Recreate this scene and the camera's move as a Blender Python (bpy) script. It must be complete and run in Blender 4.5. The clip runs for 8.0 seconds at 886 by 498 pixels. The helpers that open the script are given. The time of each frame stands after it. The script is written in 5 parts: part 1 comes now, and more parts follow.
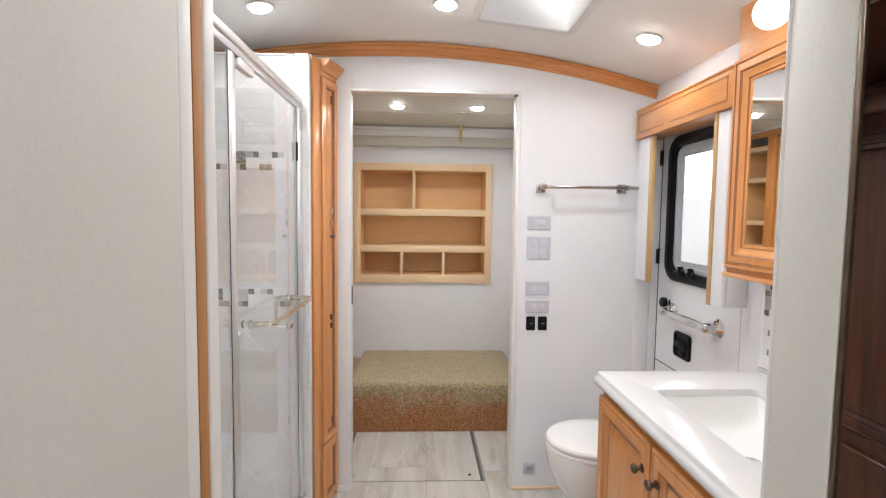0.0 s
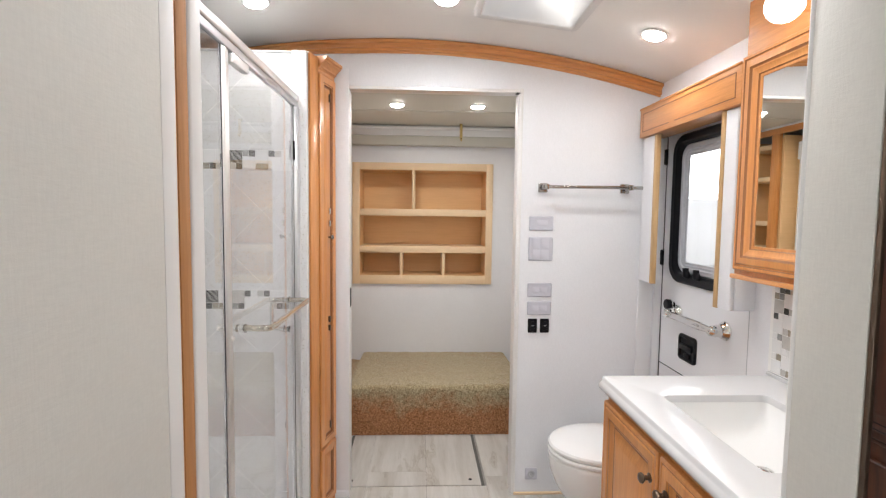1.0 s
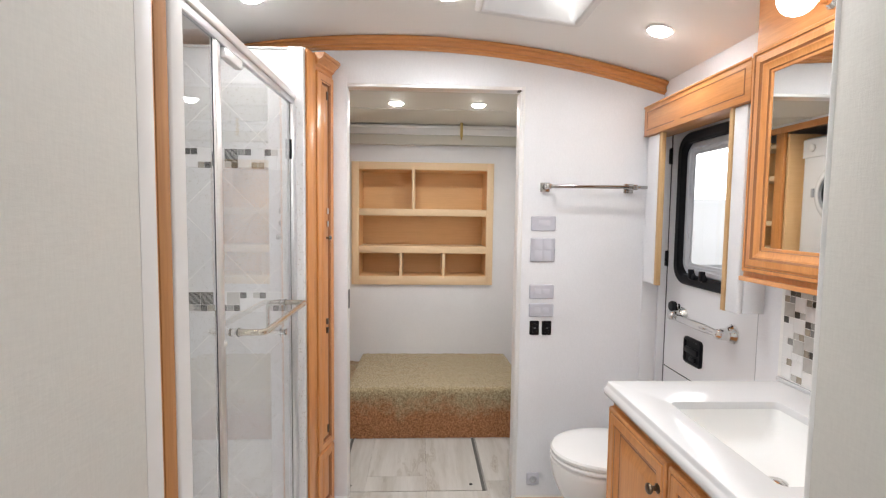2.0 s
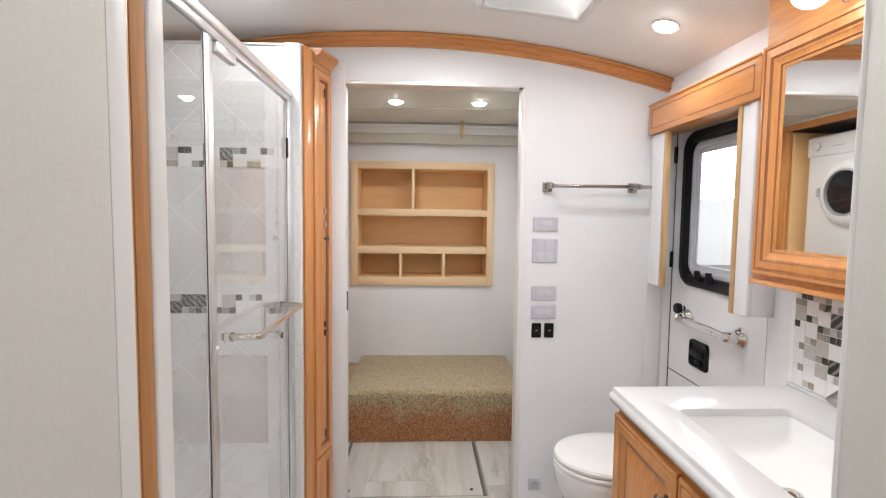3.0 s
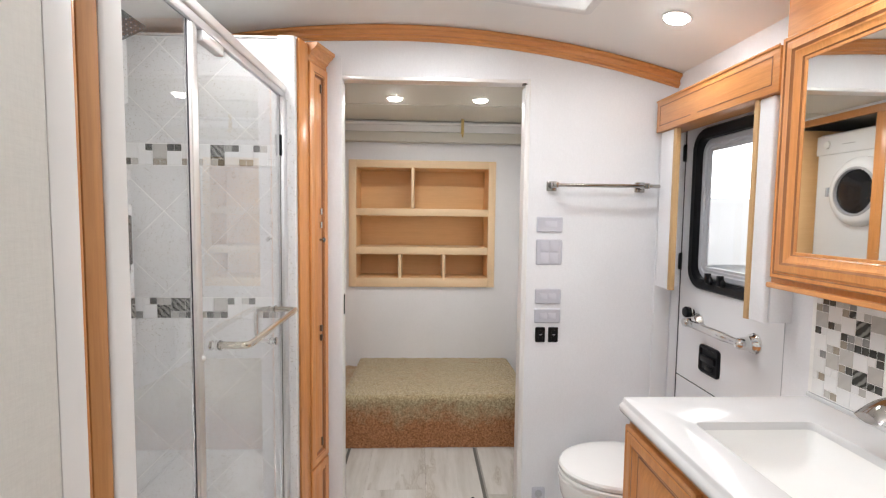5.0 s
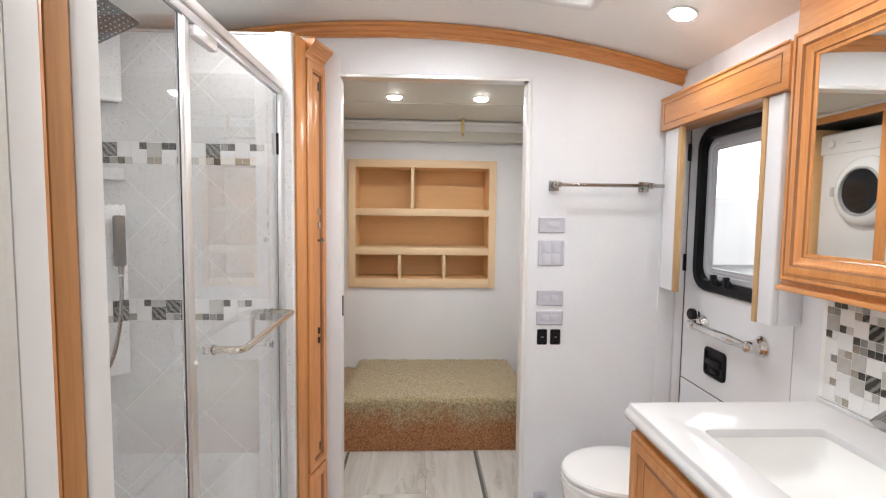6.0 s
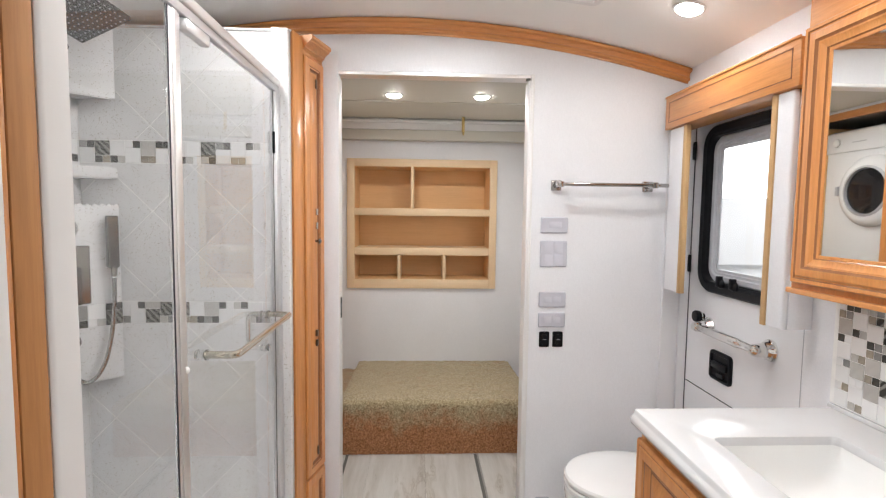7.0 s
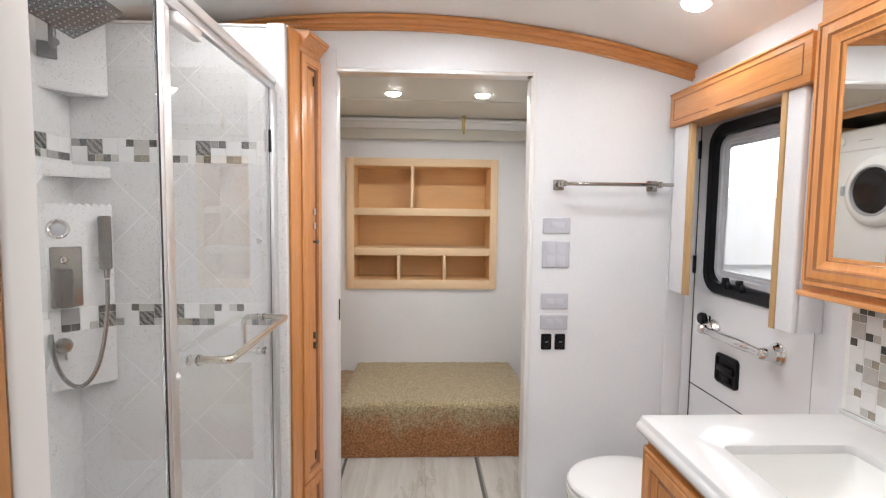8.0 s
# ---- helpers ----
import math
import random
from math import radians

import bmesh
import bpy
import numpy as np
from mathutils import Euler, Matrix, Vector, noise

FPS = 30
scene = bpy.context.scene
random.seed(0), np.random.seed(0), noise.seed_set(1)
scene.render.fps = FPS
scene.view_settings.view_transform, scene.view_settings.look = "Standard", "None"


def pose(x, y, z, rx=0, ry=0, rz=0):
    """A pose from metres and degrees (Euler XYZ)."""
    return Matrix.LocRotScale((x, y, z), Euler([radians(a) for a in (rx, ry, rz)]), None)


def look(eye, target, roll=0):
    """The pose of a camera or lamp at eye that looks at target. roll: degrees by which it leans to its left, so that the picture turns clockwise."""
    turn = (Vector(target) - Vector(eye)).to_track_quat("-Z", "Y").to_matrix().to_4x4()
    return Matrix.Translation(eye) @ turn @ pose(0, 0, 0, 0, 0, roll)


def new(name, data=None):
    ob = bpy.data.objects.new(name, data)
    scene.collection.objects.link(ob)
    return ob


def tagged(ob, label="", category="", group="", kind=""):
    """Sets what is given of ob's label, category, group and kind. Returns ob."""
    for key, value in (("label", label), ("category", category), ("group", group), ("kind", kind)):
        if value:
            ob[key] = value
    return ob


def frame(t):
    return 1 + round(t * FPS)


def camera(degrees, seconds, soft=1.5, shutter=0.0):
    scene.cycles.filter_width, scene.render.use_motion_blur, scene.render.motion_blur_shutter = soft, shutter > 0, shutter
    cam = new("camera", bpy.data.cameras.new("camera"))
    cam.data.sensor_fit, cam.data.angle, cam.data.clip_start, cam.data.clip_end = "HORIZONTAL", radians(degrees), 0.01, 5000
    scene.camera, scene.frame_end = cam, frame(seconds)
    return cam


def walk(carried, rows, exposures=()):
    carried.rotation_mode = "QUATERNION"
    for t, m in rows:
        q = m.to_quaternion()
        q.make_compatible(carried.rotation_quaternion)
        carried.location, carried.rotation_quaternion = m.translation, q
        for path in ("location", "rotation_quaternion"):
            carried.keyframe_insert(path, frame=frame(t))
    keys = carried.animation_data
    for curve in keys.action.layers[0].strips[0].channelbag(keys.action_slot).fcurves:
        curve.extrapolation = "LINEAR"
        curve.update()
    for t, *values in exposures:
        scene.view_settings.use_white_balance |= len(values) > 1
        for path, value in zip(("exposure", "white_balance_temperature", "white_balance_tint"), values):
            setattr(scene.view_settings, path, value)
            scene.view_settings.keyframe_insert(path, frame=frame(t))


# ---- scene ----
cam = camera(83.9, 8.0, 1.25)
METRES, EYE, TILT, LEAN, TURN = 0.335, 1.372, 0.0, 0.0, -2.6
ROWS = [
    (0.0, 0.0, 0.0, 0.0, 0.05, -3.92, -0.71),
    (0.5, -0.0035, 0.0665, 0.0026, 0.04, -3.92, -0.7),
    (1.0, -0.0073, 0.1317, 0.0039, 0.02, -3.92, -0.71),
    (1.5, -0.0071, 0.1996, 0.0074, 0.04, -3.94, -0.72),
    (3.0, -0.0101, 0.4082, 0.0151, 0.04, -3.98, -0.71),
    (3.5, -0.0139, 0.4714, 0.0186, 0.02, -4.0, -0.7),
    (4.0, -0.0156, 0.5322, 0.0209, 0.01, -4.02, -0.71),
    (4.5, -0.0165, 0.5895, 0.0238, 0.02, -4.04, -0.71),
    (6.0, -0.0246, 0.7599, 0.0316, 0.0, -4.08, -0.71),
    (6.5, -0.0241, 0.8205, 0.0353, 0.02, -4.11, -0.71),
    (7.0, -0.0274, 0.8798, 0.0382, 0.0, -4.13, -0.71),
    (7.5, -0.0277, 0.9395, 0.0423, 0.01, -4.17, -0.7),
    (8.0, -0.0257, 0.9978, 0.0443, 0.04, -4.18, -0.71),
]
walk(cam, [(t, pose(0, 0, EYE, TILT, LEAN, TURN) @ pose(METRES * x, METRES * y, METRES * z, 90 + pitch, roll, yaw)) for t, x, y, z, yaw, pitch, roll in ROWS])

# ---- world, sun, large lights, exposure ----
scene.view_settings.exposure = 0.15
world = bpy.data.worlds.new("sky")
scene.world = world
world.use_nodes = True
_n = world.node_tree.nodes
_sky = _n.new("ShaderNodeTexSky")
_sky.sky_type, _sky.sun_disc = "NISHITA", False
_sky.sun_elevation, _sky.sun_rotation = radians(20), radians(214)
world.node_tree.links.new(_sky.outputs[0], _n["Background"].inputs[0])
_n["Background"].inputs[1].default_value = 0.15
_sun = bpy.data.lights.new("sun", "SUN")
_sun.energy, _sun.angle, _sun.color = 3.0, radians(12), (1, 0.97, 0.93)
sun_lamp = new("sun", _sun)
sun_lamp.matrix_world = look((-8, -12, 5.2), (0, 0, 0))


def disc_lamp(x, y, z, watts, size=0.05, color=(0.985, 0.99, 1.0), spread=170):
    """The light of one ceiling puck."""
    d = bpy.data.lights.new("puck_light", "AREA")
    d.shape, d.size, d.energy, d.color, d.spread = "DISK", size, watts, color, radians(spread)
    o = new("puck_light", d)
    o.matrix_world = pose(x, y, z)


def window_lamp(x0, x1, y0, y1, z, watts, m=None, color=(0.96, 0.98, 1)):
    """Sky light that stands in an opening."""
    d = bpy.data.lights.new("sky_light", "AREA")
    d.shape, d.size, d.size_y, d.energy, d.color = "RECTANGLE", x1 - x0, y1 - y0, watts, color
    o = new("sky_light", d)
    o.matrix_world = m if m else pose((x0 + x1) / 2, (y0 + y1) / 2, z)


# ---- materials ----
def nodes_of(name, rough=0.5, metal=0.0, spec=0.5):
    m = bpy.data.materials.new(name)
    m.use_nodes = True
    nt = m.node_tree
    b = nt.nodes["Principled BSDF"]
    b.inputs["Roughness"].default_value = rough
    b.inputs["Metallic"].default_value = metal
    b.inputs["Specular IOR Level"].default_value = spec
    return m, nt, b


def ramp_node(nt, stops, constant=False):
    r = nt.nodes.new("ShaderNodeValToRGB")
    e = r.color_ramp.elements
    while len(e) < len(stops):
        e.new(0.5)
    for el, (p, c) in zip(e, stops):
        el.position, el.color = p, (*c, 1)
    if constant:
        r.color_ramp.interpolation = "CONSTANT"
    return r


def coords(nt, scale=(1, 1, 1), source="Object"):
    t = nt.nodes.new("ShaderNodeTexCoord")
    m = nt.nodes.new("ShaderNodeMapping")
    m.inputs["Scale"].default_value = scale
    nt.links.new(t.outputs[source], m.inputs[0])
    return m


def noise_node(nt, vec, scale, detail=4, rough=0.55):
    n = nt.nodes.new("ShaderNodeTexNoise")
    n.inputs["Scale"].default_value, n.inputs["Detail"].default_value = scale, detail
    n.inputs["Roughness"].default_value = rough
    nt.links.new(vec.outputs[0], n.inputs["Vector"])
    return n


def bump(nt, b, sock, strength, dist):
    u = nt.nodes.new("ShaderNodeBump")
    u.inputs["Strength"].default_value, u.inputs["Distance"].default_value = strength, dist
    nt.links.new(sock, u.inputs["Height"])
    nt.links.new(u.outputs[0], b.inputs["Normal"])


def mix(nt, fac, a, b_, mode="MIX"):
    x = nt.nodes.new("ShaderNodeMix")
    x.data_type, x.blend_type = "RGBA", mode
    for s, v in ((0, fac), (6, a), (7, b_)):
        if isinstance(v, (int, float)):
            x.inputs[s].default_value = v
        elif isinstance(v, tuple):
            x.inputs[s].default_value = (*v, 1)
        else:
            nt.links.new(v, x.inputs[s])
    return x.outputs[2]


def plain(name, color, rough=0.5, metal=0.0, vary=0.06, scale=6, fine=120, relief=0.15, dist=0.0006, spec=0.5):
    """A paint, plastic or metal with slight blotches, a fine grain and uneven gloss."""
    m, nt, b = nodes_of(name, rough, metal, spec)
    v = coords(nt)
    big = noise_node(nt, v, scale)
    lo = tuple(c * (1 - vary) for c in color)
    hi = tuple(min(1, c * (1 + vary)) for c in color)
    nt.links.new(ramp_node(nt, [(0.3, lo), (0.7, hi)]).outputs[0], b.inputs["Base Color"])
    r = nt.nodes[-1]
    nt.links.new(big.outputs[0], r.inputs[0])
    g = nt.nodes.new("ShaderNodeMapRange")
    g.inputs[3].default_value, g.inputs[4].default_value = rough * 0.85, min(1, rough * 1.15)
    nt.links.new(big.outputs[0], g.inputs[0])
    nt.links.new(g.outputs[0], b.inputs["Roughness"])
    if relief:
        bump(nt, b, noise_node(nt, v, fine, 3).outputs[0], relief, dist)
    return m


def wallpaper(name, color, weave=420.0, relief=0.25):
    """Vinyl wall covering with a fine woven relief."""
    m, nt, b = nodes_of(name, 0.55, 0, 0.35)
    v = coords(nt)
    big = noise_node(nt, v, 3.0, 5)
    r = ramp_node(nt, [(0.25, tuple(c * 0.965 for c in color)), (0.75, tuple(min(1, c * 1.02) for c in color))])
    nt.links.new(big.outputs[0], r.inputs[0])
    h = noise_node(nt, coords(nt, (0.3, 0.3, 1.6)), weave * 0.6, 3, 0.7)
    w = noise_node(nt, coords(nt, (1.5, 1.5, 0.25)), weave * 0.6, 3, 0.7)
    t = mix(nt, 0.5, h.outputs[0], w.outputs[0])
    f = ramp_node(nt, [(0.35, (0.93, 0.93, 0.93)), (0.65, (1, 1, 1))])
    nt.links.new(t, f.inputs[0])
    nt.links.new(mix(nt, 1.0, r.outputs[0], f.outputs[0], "MULTIPLY"), b.inputs["Base Color"])
    bump(nt, b, t, relief, 0.0012)
    return m


def wood(name, dark, mid, light, axis="z", rough=0.32, scale=1.0, coat=0.45, grain=0.88):
    """Stained, lacquered wood with the grain along one axis."""
    m, nt, b = nodes_of(name, rough, 0, 0.5)
    s = {"x": (0.6, 9, 9), "y": (9, 0.6, 9), "z": (9, 9, 0.6)}[axis]
    v = coords(nt, tuple(scale * k for k in s))
    info = nt.nodes.new("ShaderNodeObjectInfo")
    add = nt.nodes.new("ShaderNodeVectorMath")
    add.operation = "MULTIPLY_ADD"
    nt.links.new(info.outputs["Random"], add.inputs[0])
    add.inputs[1].default_value = (7, 5, 9)
    nt.links.new(v.outputs[0], add.inputs[2])
    g = noise_node(nt, add, 3.0, 7, 0.6)
    g.inputs["Distortion"].default_value = 0.45
    f = noise_node(nt, add, 17, 4, 0.7)
    r = ramp_node(nt, [(0.22, dark), (0.5, mid), (0.78, light)])
    nt.links.new(g.outputs[0], r.inputs[0])
    fr = ramp_node(nt, [(0.38, (grain, grain * 0.985, grain * 0.97)), (0.6, (1, 1, 1))])
    nt.links.new(f.outputs[0], fr.inputs[0])
    nt.links.new(mix(nt, 1.0, r.outputs[0], fr.outputs[0], "MULTIPLY"), b.inputs["Base Color"])
    b.inputs["Coat Weight"].default_value, b.inputs["Coat Roughness"].default_value = coat, 0.2
    bump(nt, b, f.outputs[0], 0.12, 0.0006)
    return m


def speckled(name, base, specks, amount=0.16, scale=120.0, rough=0.25):
    """Cast solid surface with fine coloured specks."""
    m, nt, b = nodes_of(name, rough, 0, 0.5)
    v = coords(nt)
    vo = nt.nodes.new("ShaderNodeTexVoronoi")
    vo.inputs["Scale"].default_value = scale
    nt.links.new(v.outputs[0], vo.inputs["Vector"])
    r = ramp_node(nt, [(0, (1, 1, 1)), (amount, (0, 0, 0))], True)
    nt.links.new(vo.outputs["Distance"], r.inputs[0])
    pick = noise_node(nt, v, scale * 0.6, 1)
    pr = ramp_node(nt, [(0.5, (0, 0, 0)), (0.56, (1, 1, 1))])
    nt.links.new(pick.outputs[0], pr.inputs[0])
    fac = mix(nt, 1.0, r.outputs[0], pr.outputs[0], "MULTIPLY")
    big = noise_node(nt, v, 5, 5)
    br = ramp_node(nt, [(0.3, tuple(c * 0.955 for c in base)), (0.7, base)])
    nt.links.new(big.outputs[0], br.inputs[0])
    nt.links.new(mix(nt, fac, br.outputs[0], specks), b.inputs["Base Color"])
    return m


def glass(name, tint=(0.992, 0.997, 0.995), rough=0.0, ior=1.32):
    m, nt, b = nodes_of(name, rough)
    b.inputs["Base Color"].default_value = (*tint, 1)
    b.inputs["Transmission Weight"].default_value = 1.0
    b.inputs["IOR"].default_value = ior
    return m


def emitter(name, color, strength):
    m, nt, b = nodes_of(name, 0.4)
    b.inputs["Base Color"].default_value = (0.9, 0.9, 0.9, 1)
    b.inputs["Emission Color"].default_value = (*color, 1)
    b.inputs["Emission Strength"].default_value = strength
    return m


M_WALL = wallpaper("white_wall_vinyl", (0.84, 0.843, 0.872), 420.0, 0.18)
M_PANEL = wallpaper("grey_white_linen_vinyl", (0.70, 0.685, 0.645), 300.0, 0.3)
M_CEIL = plain("padded_white_ceiling_vinyl", (0.90, 0.885, 0.86), 0.6, 0, 0.02, 2, 260, 0.2, 0.0006)
M_CEIL2 = plain("beige_grey_ceiling_board", (0.66, 0.645, 0.58), 0.5, 0, 0.03, 2, 260, 0.2, 0.0006, 0.2)
M_TRIMW = plain("white_trim", (0.80, 0.79, 0.78), 0.4, 0, 0.02, 4, 200, 0.1, 0.0003)
MAPLE = ((0.62, 0.24, 0.066), (0.705, 0.303, 0.094), (0.775, 0.365, 0.130))
M_MAPLE_Z = wood("honey_maple_upright", *MAPLE, "z")
M_EDGE = wood("matte_maple_edge", (0.40, 0.175, 0.055), (0.47, 0.215, 0.072), (0.53, 0.255, 0.095), "z", 0.65, 1.0, 0.0)
M_MAPLE_Y = wood("honey_maple_lengthwise", *MAPLE, "y")
M_MAPLE_X = wood("honey_maple_crosswise", *MAPLE, "x")
M_GLAZE = wood("dark_glazed_groove", (0.24, 0.085, 0.026), (0.31, 0.115, 0.035), (0.38, 0.15, 0.05), "z")
M_BIRCH = wood("pale_birch_ply", (0.81, 0.60, 0.375), (0.835, 0.625, 0.40), (0.855, 0.65, 0.425), "x", 0.45, 0.7, 0.05, 0.97)
M_BIRCH_Z = wood("pale_birch_ply_upright", (0.81, 0.60, 0.375), (0.835, 0.625, 0.40), (0.855, 0.65, 0.425), "z", 0.45, 0.7, 0.05, 0.97)
M_BIRCH_IN = wood("birch_ply_lining", (0.86, 0.55, 0.27), (0.89, 0.575, 0.29), (0.91, 0.60, 0.31), "x", 0.5, 0.6, 0.0, 0.96)
M_CHERRY = wood("dark_cherry", (0.018, 0.0045, 0.002), (0.065, 0.015, 0.005), (0.13, 0.036, 0.011), "z", 0.4, 1.0, 0.1)
M_CHROME = plain("polished_chrome", (0.80, 0.79, 0.77), 0.09, 1.0, 0.03, 9, 90, 0.02, 0.0002)
M_ALU = plain("bright_anodised_aluminium", (0.78, 0.78, 0.80), 0.34, 1.0, 0.04, 8, 300, 0.05, 0.0002)
M_SATIN = plain("satin_bright_silver", (0.88, 0.87, 0.87), 0.38, 1.0, 0.03, 8, 300, 0.03, 0.0002)
M_GUN = plain("dark_gunmetal_chrome", (0.24, 0.245, 0.245), 0.2, 1.0, 0.06, 9, 90, 0.02, 0.0002)
M_NICKEL = plain("dark_polished_nickel", (0.42, 0.41, 0.395), 0.11, 1.0, 0.05, 9, 90, 0.02, 0.0002)
M_WARM = plain("warm_bright_nickel", (0.70, 0.665, 0.58), 0.14, 1.0, 0.04, 9, 90, 0.02, 0.0002)
M_BRONZE = plain("antique_bronze", (0.16, 0.12, 0.09), 0.3, 0.9, 0.15, 30, 200, 0.1)
M_SHOWER = speckled("white_speckled_solid_surface", (0.76, 0.76, 0.765), (0.46, 0.43, 0.39), 0.27, 150.0, 0.2)
M_COUNTER = speckled("white_quartz", (0.73, 0.73, 0.74), (0.72, 0.70, 0.67), 0.17, 130.0, 0.11)
M_CERAMIC = plain("white_glazed_ceramic", (0.86, 0.86, 0.86), 0.08, 0, 0.01, 3, 40, 0.02, 0.0003)
M_BASIN = plain("bright_white_glaze", (0.90, 0.90, 0.89), 0.12, 0, 0.01, 3, 40, 0.02, 0.0003)
M_TAN = wood("tan_maple_edging", (0.52, 0.32, 0.14), (0.60, 0.385, 0.185), (0.66, 0.44, 0.23), "z", 0.5, 1.0, 0.0)
M_BLACK = plain("black_plastic", (0.006, 0.006, 0.008), 0.38, 0, 0.2, 20, 220, 0.12, 0.0006, 0.22)
M_GREYP = plain("grey_plastic", (0.42, 0.43, 0.46), 0.4, 0, 0.05, 20, 220, 0.08)
M_PLATE = plain("pale_grey_switch_plastic", (0.54, 0.54, 0.60), 0.35, 0, 0.02, 20, 220, 0.05)
M_PLATE2 = plain("pale_grey_rocker_plastic", (0.57, 0.57, 0.63), 0.3, 0, 0.02, 20, 220, 0.05)
M_DOORW = plain("white_gelcoat", (0.80, 0.803, 0.825), 0.42, 0, 0.02, 3, 240, 0.1, 0.0005)
M_RUBBER = plain("dark_seam_rubber", (0.045, 0.045, 0.06), 0.6)
M_SEAM = plain("dark_grey_gap_filler", (0.11, 0.108, 0.10), 0.7)
M_APPL = plain("white_enamel", (0.80, 0.81, 0.83), 0.2, 0, 0.01, 4, 60, 0.02)
M_BRASS = plain("brass", (0.62, 0.47, 0.20), 0.3, 1.0, 0.05, 20)
M_SUB = plain("grey_subfloor", (0.30, 0.29, 0.275), 0.8, 0, 0.08, 8, 200, 0.2)
M_GROUT = plain("white_grout", (0.87, 0.865, 0.85), 0.8, 0, 0.05, 40, 400, 0.4)
M_GLASS = glass("clear_shower_glass")
M_PANE = glass("clear_window_glass")
M_DARKGL = plain("dark_porthole_glass", (0.012, 0.013, 0.016), 0.06, 0, 0.2, 6, 60, 0.02)
M_MIRROR = plain("silvered_mirror", (0.90, 0.91, 0.90), 0.015, 1.0, 0.005, 4, 60, 0.0)
M_LED = emitter("frosted_led_lens", (1, 0.975, 0.945), 48.0)
M_GLOBE = emitter("frosted_globe_glass", (1, 0.97, 0.93), 7.5)
M_ACRYL = glass("clear_acrylic", (0.95, 0.95, 0.95), 0.05)


def carpet_material():
    """Cut pile of mixed olive and beige yarns; a patchy rust tint paints the riser's reddish shade."""
    m, nt, b = nodes_of("olive_cut_pile_carpet_with_rust_shade", 0.95, 0, 0.1)
    v = coords(nt)
    f = noise_node(nt, v, 105, 4, 0.8)
    r = ramp_node(nt, [(0.36, (0.20, 0.145, 0.075)), (0.49, (0.41, 0.33, 0.195)), (0.63, (0.62, 0.53, 0.355))])
    nt.links.new(f.outputs[0], r.inputs[0])
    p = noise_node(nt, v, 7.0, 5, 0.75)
    # height mask: the painted shade deepens towards the floor
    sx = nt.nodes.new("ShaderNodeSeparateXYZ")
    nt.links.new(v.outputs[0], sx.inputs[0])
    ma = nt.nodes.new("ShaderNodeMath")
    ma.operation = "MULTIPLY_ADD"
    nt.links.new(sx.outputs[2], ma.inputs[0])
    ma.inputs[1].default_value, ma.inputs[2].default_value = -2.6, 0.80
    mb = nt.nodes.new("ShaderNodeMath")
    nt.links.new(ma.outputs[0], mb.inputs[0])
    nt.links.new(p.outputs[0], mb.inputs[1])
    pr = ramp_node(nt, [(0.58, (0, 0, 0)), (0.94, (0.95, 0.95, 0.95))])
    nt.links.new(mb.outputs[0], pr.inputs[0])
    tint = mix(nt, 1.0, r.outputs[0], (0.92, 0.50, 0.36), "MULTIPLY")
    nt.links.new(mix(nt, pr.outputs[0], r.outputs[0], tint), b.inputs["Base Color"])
    bump(nt, b, f.outputs[0], 1.0, 0.006)
    b.inputs["Sheen Weight"].default_value = 0.3
    return m


def plank_material():
    """Printed travertine vinyl: soft bands and wavy veins along the plank."""
    m, nt, b = nodes_of("pale_travertine_vinyl", 0.33, 0, 0.45)
    info = nt.nodes.new("ShaderNodeObjectInfo")
    v = coords(nt, (4.6, 0.5, 1))
    add = nt.nodes.new("ShaderNodeVectorMath")
    add.operation = "MULTIPLY_ADD"
    nt.links.new(info.outputs["Random"], add.inputs[0])
    add.inputs[1].default_value = (11, 7, 5)
    nt.links.new(v.outputs[0], add.inputs[2])
    g = noise_node(nt, add, 2.0, 6, 0.55)
    g.inputs["Distortion"].default_value = 0.6
    r = ramp_node(nt, [(0.28, (0.40, 0.375, 0.34)), (0.42, (0.50, 0.48, 0.45)), (0.55, (0.575, 0.56, 0.535)), (0.7, (0.63, 0.615, 0.59))])
    nt.links.new(g.outputs[0], r.inputs[0])
    wide = coords(nt, (5.0, 1.15, 1))
    shift = nt.nodes.new("ShaderNodeVectorMath")
    shift.operation = "MULTIPLY_ADD"
    nt.links.new(info.outputs["Random"], shift.inputs[0])
    shift.inputs[1].default_value = (5, 13, 3)
    nt.links.new(wide.outputs[0], shift.inputs[2])
    vein = noise_node(nt, shift, 1.0, 6, 0.6)
    vein.inputs["Distortion"].default_value = 0.25
    vr = ramp_node(nt, [(0.37, (1, 1, 1)), (0.395, (0.74, 0.71, 0.66)), (0.41, (0.97, 0.965, 0.96)), (0.425, (0.82, 0.80, 0.77)), (0.45, (1, 1, 1))])
    nt.links.new(vein.outputs[0], vr.inputs[0])
    fine = noise_node(nt, add, 14, 3, 0.7)
    fr = ramp_node(nt, [(0.35, (0.93, 0.925, 0.915)), (0.6, (1, 1, 1))])
    nt.links.new(fine.outputs[0], fr.inputs[0])
    veined = mix(nt, 1.0, r.outputs[0], vr.outputs[0], "MULTIPLY")
    nt.links.new(mix(nt, 1.0, veined, fr.outputs[0], "MULTIPLY"), b.inputs["Base Color"])
    bump(nt, b, g.outputs[0], 0.08, 0.001)
    return m


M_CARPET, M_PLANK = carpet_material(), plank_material()


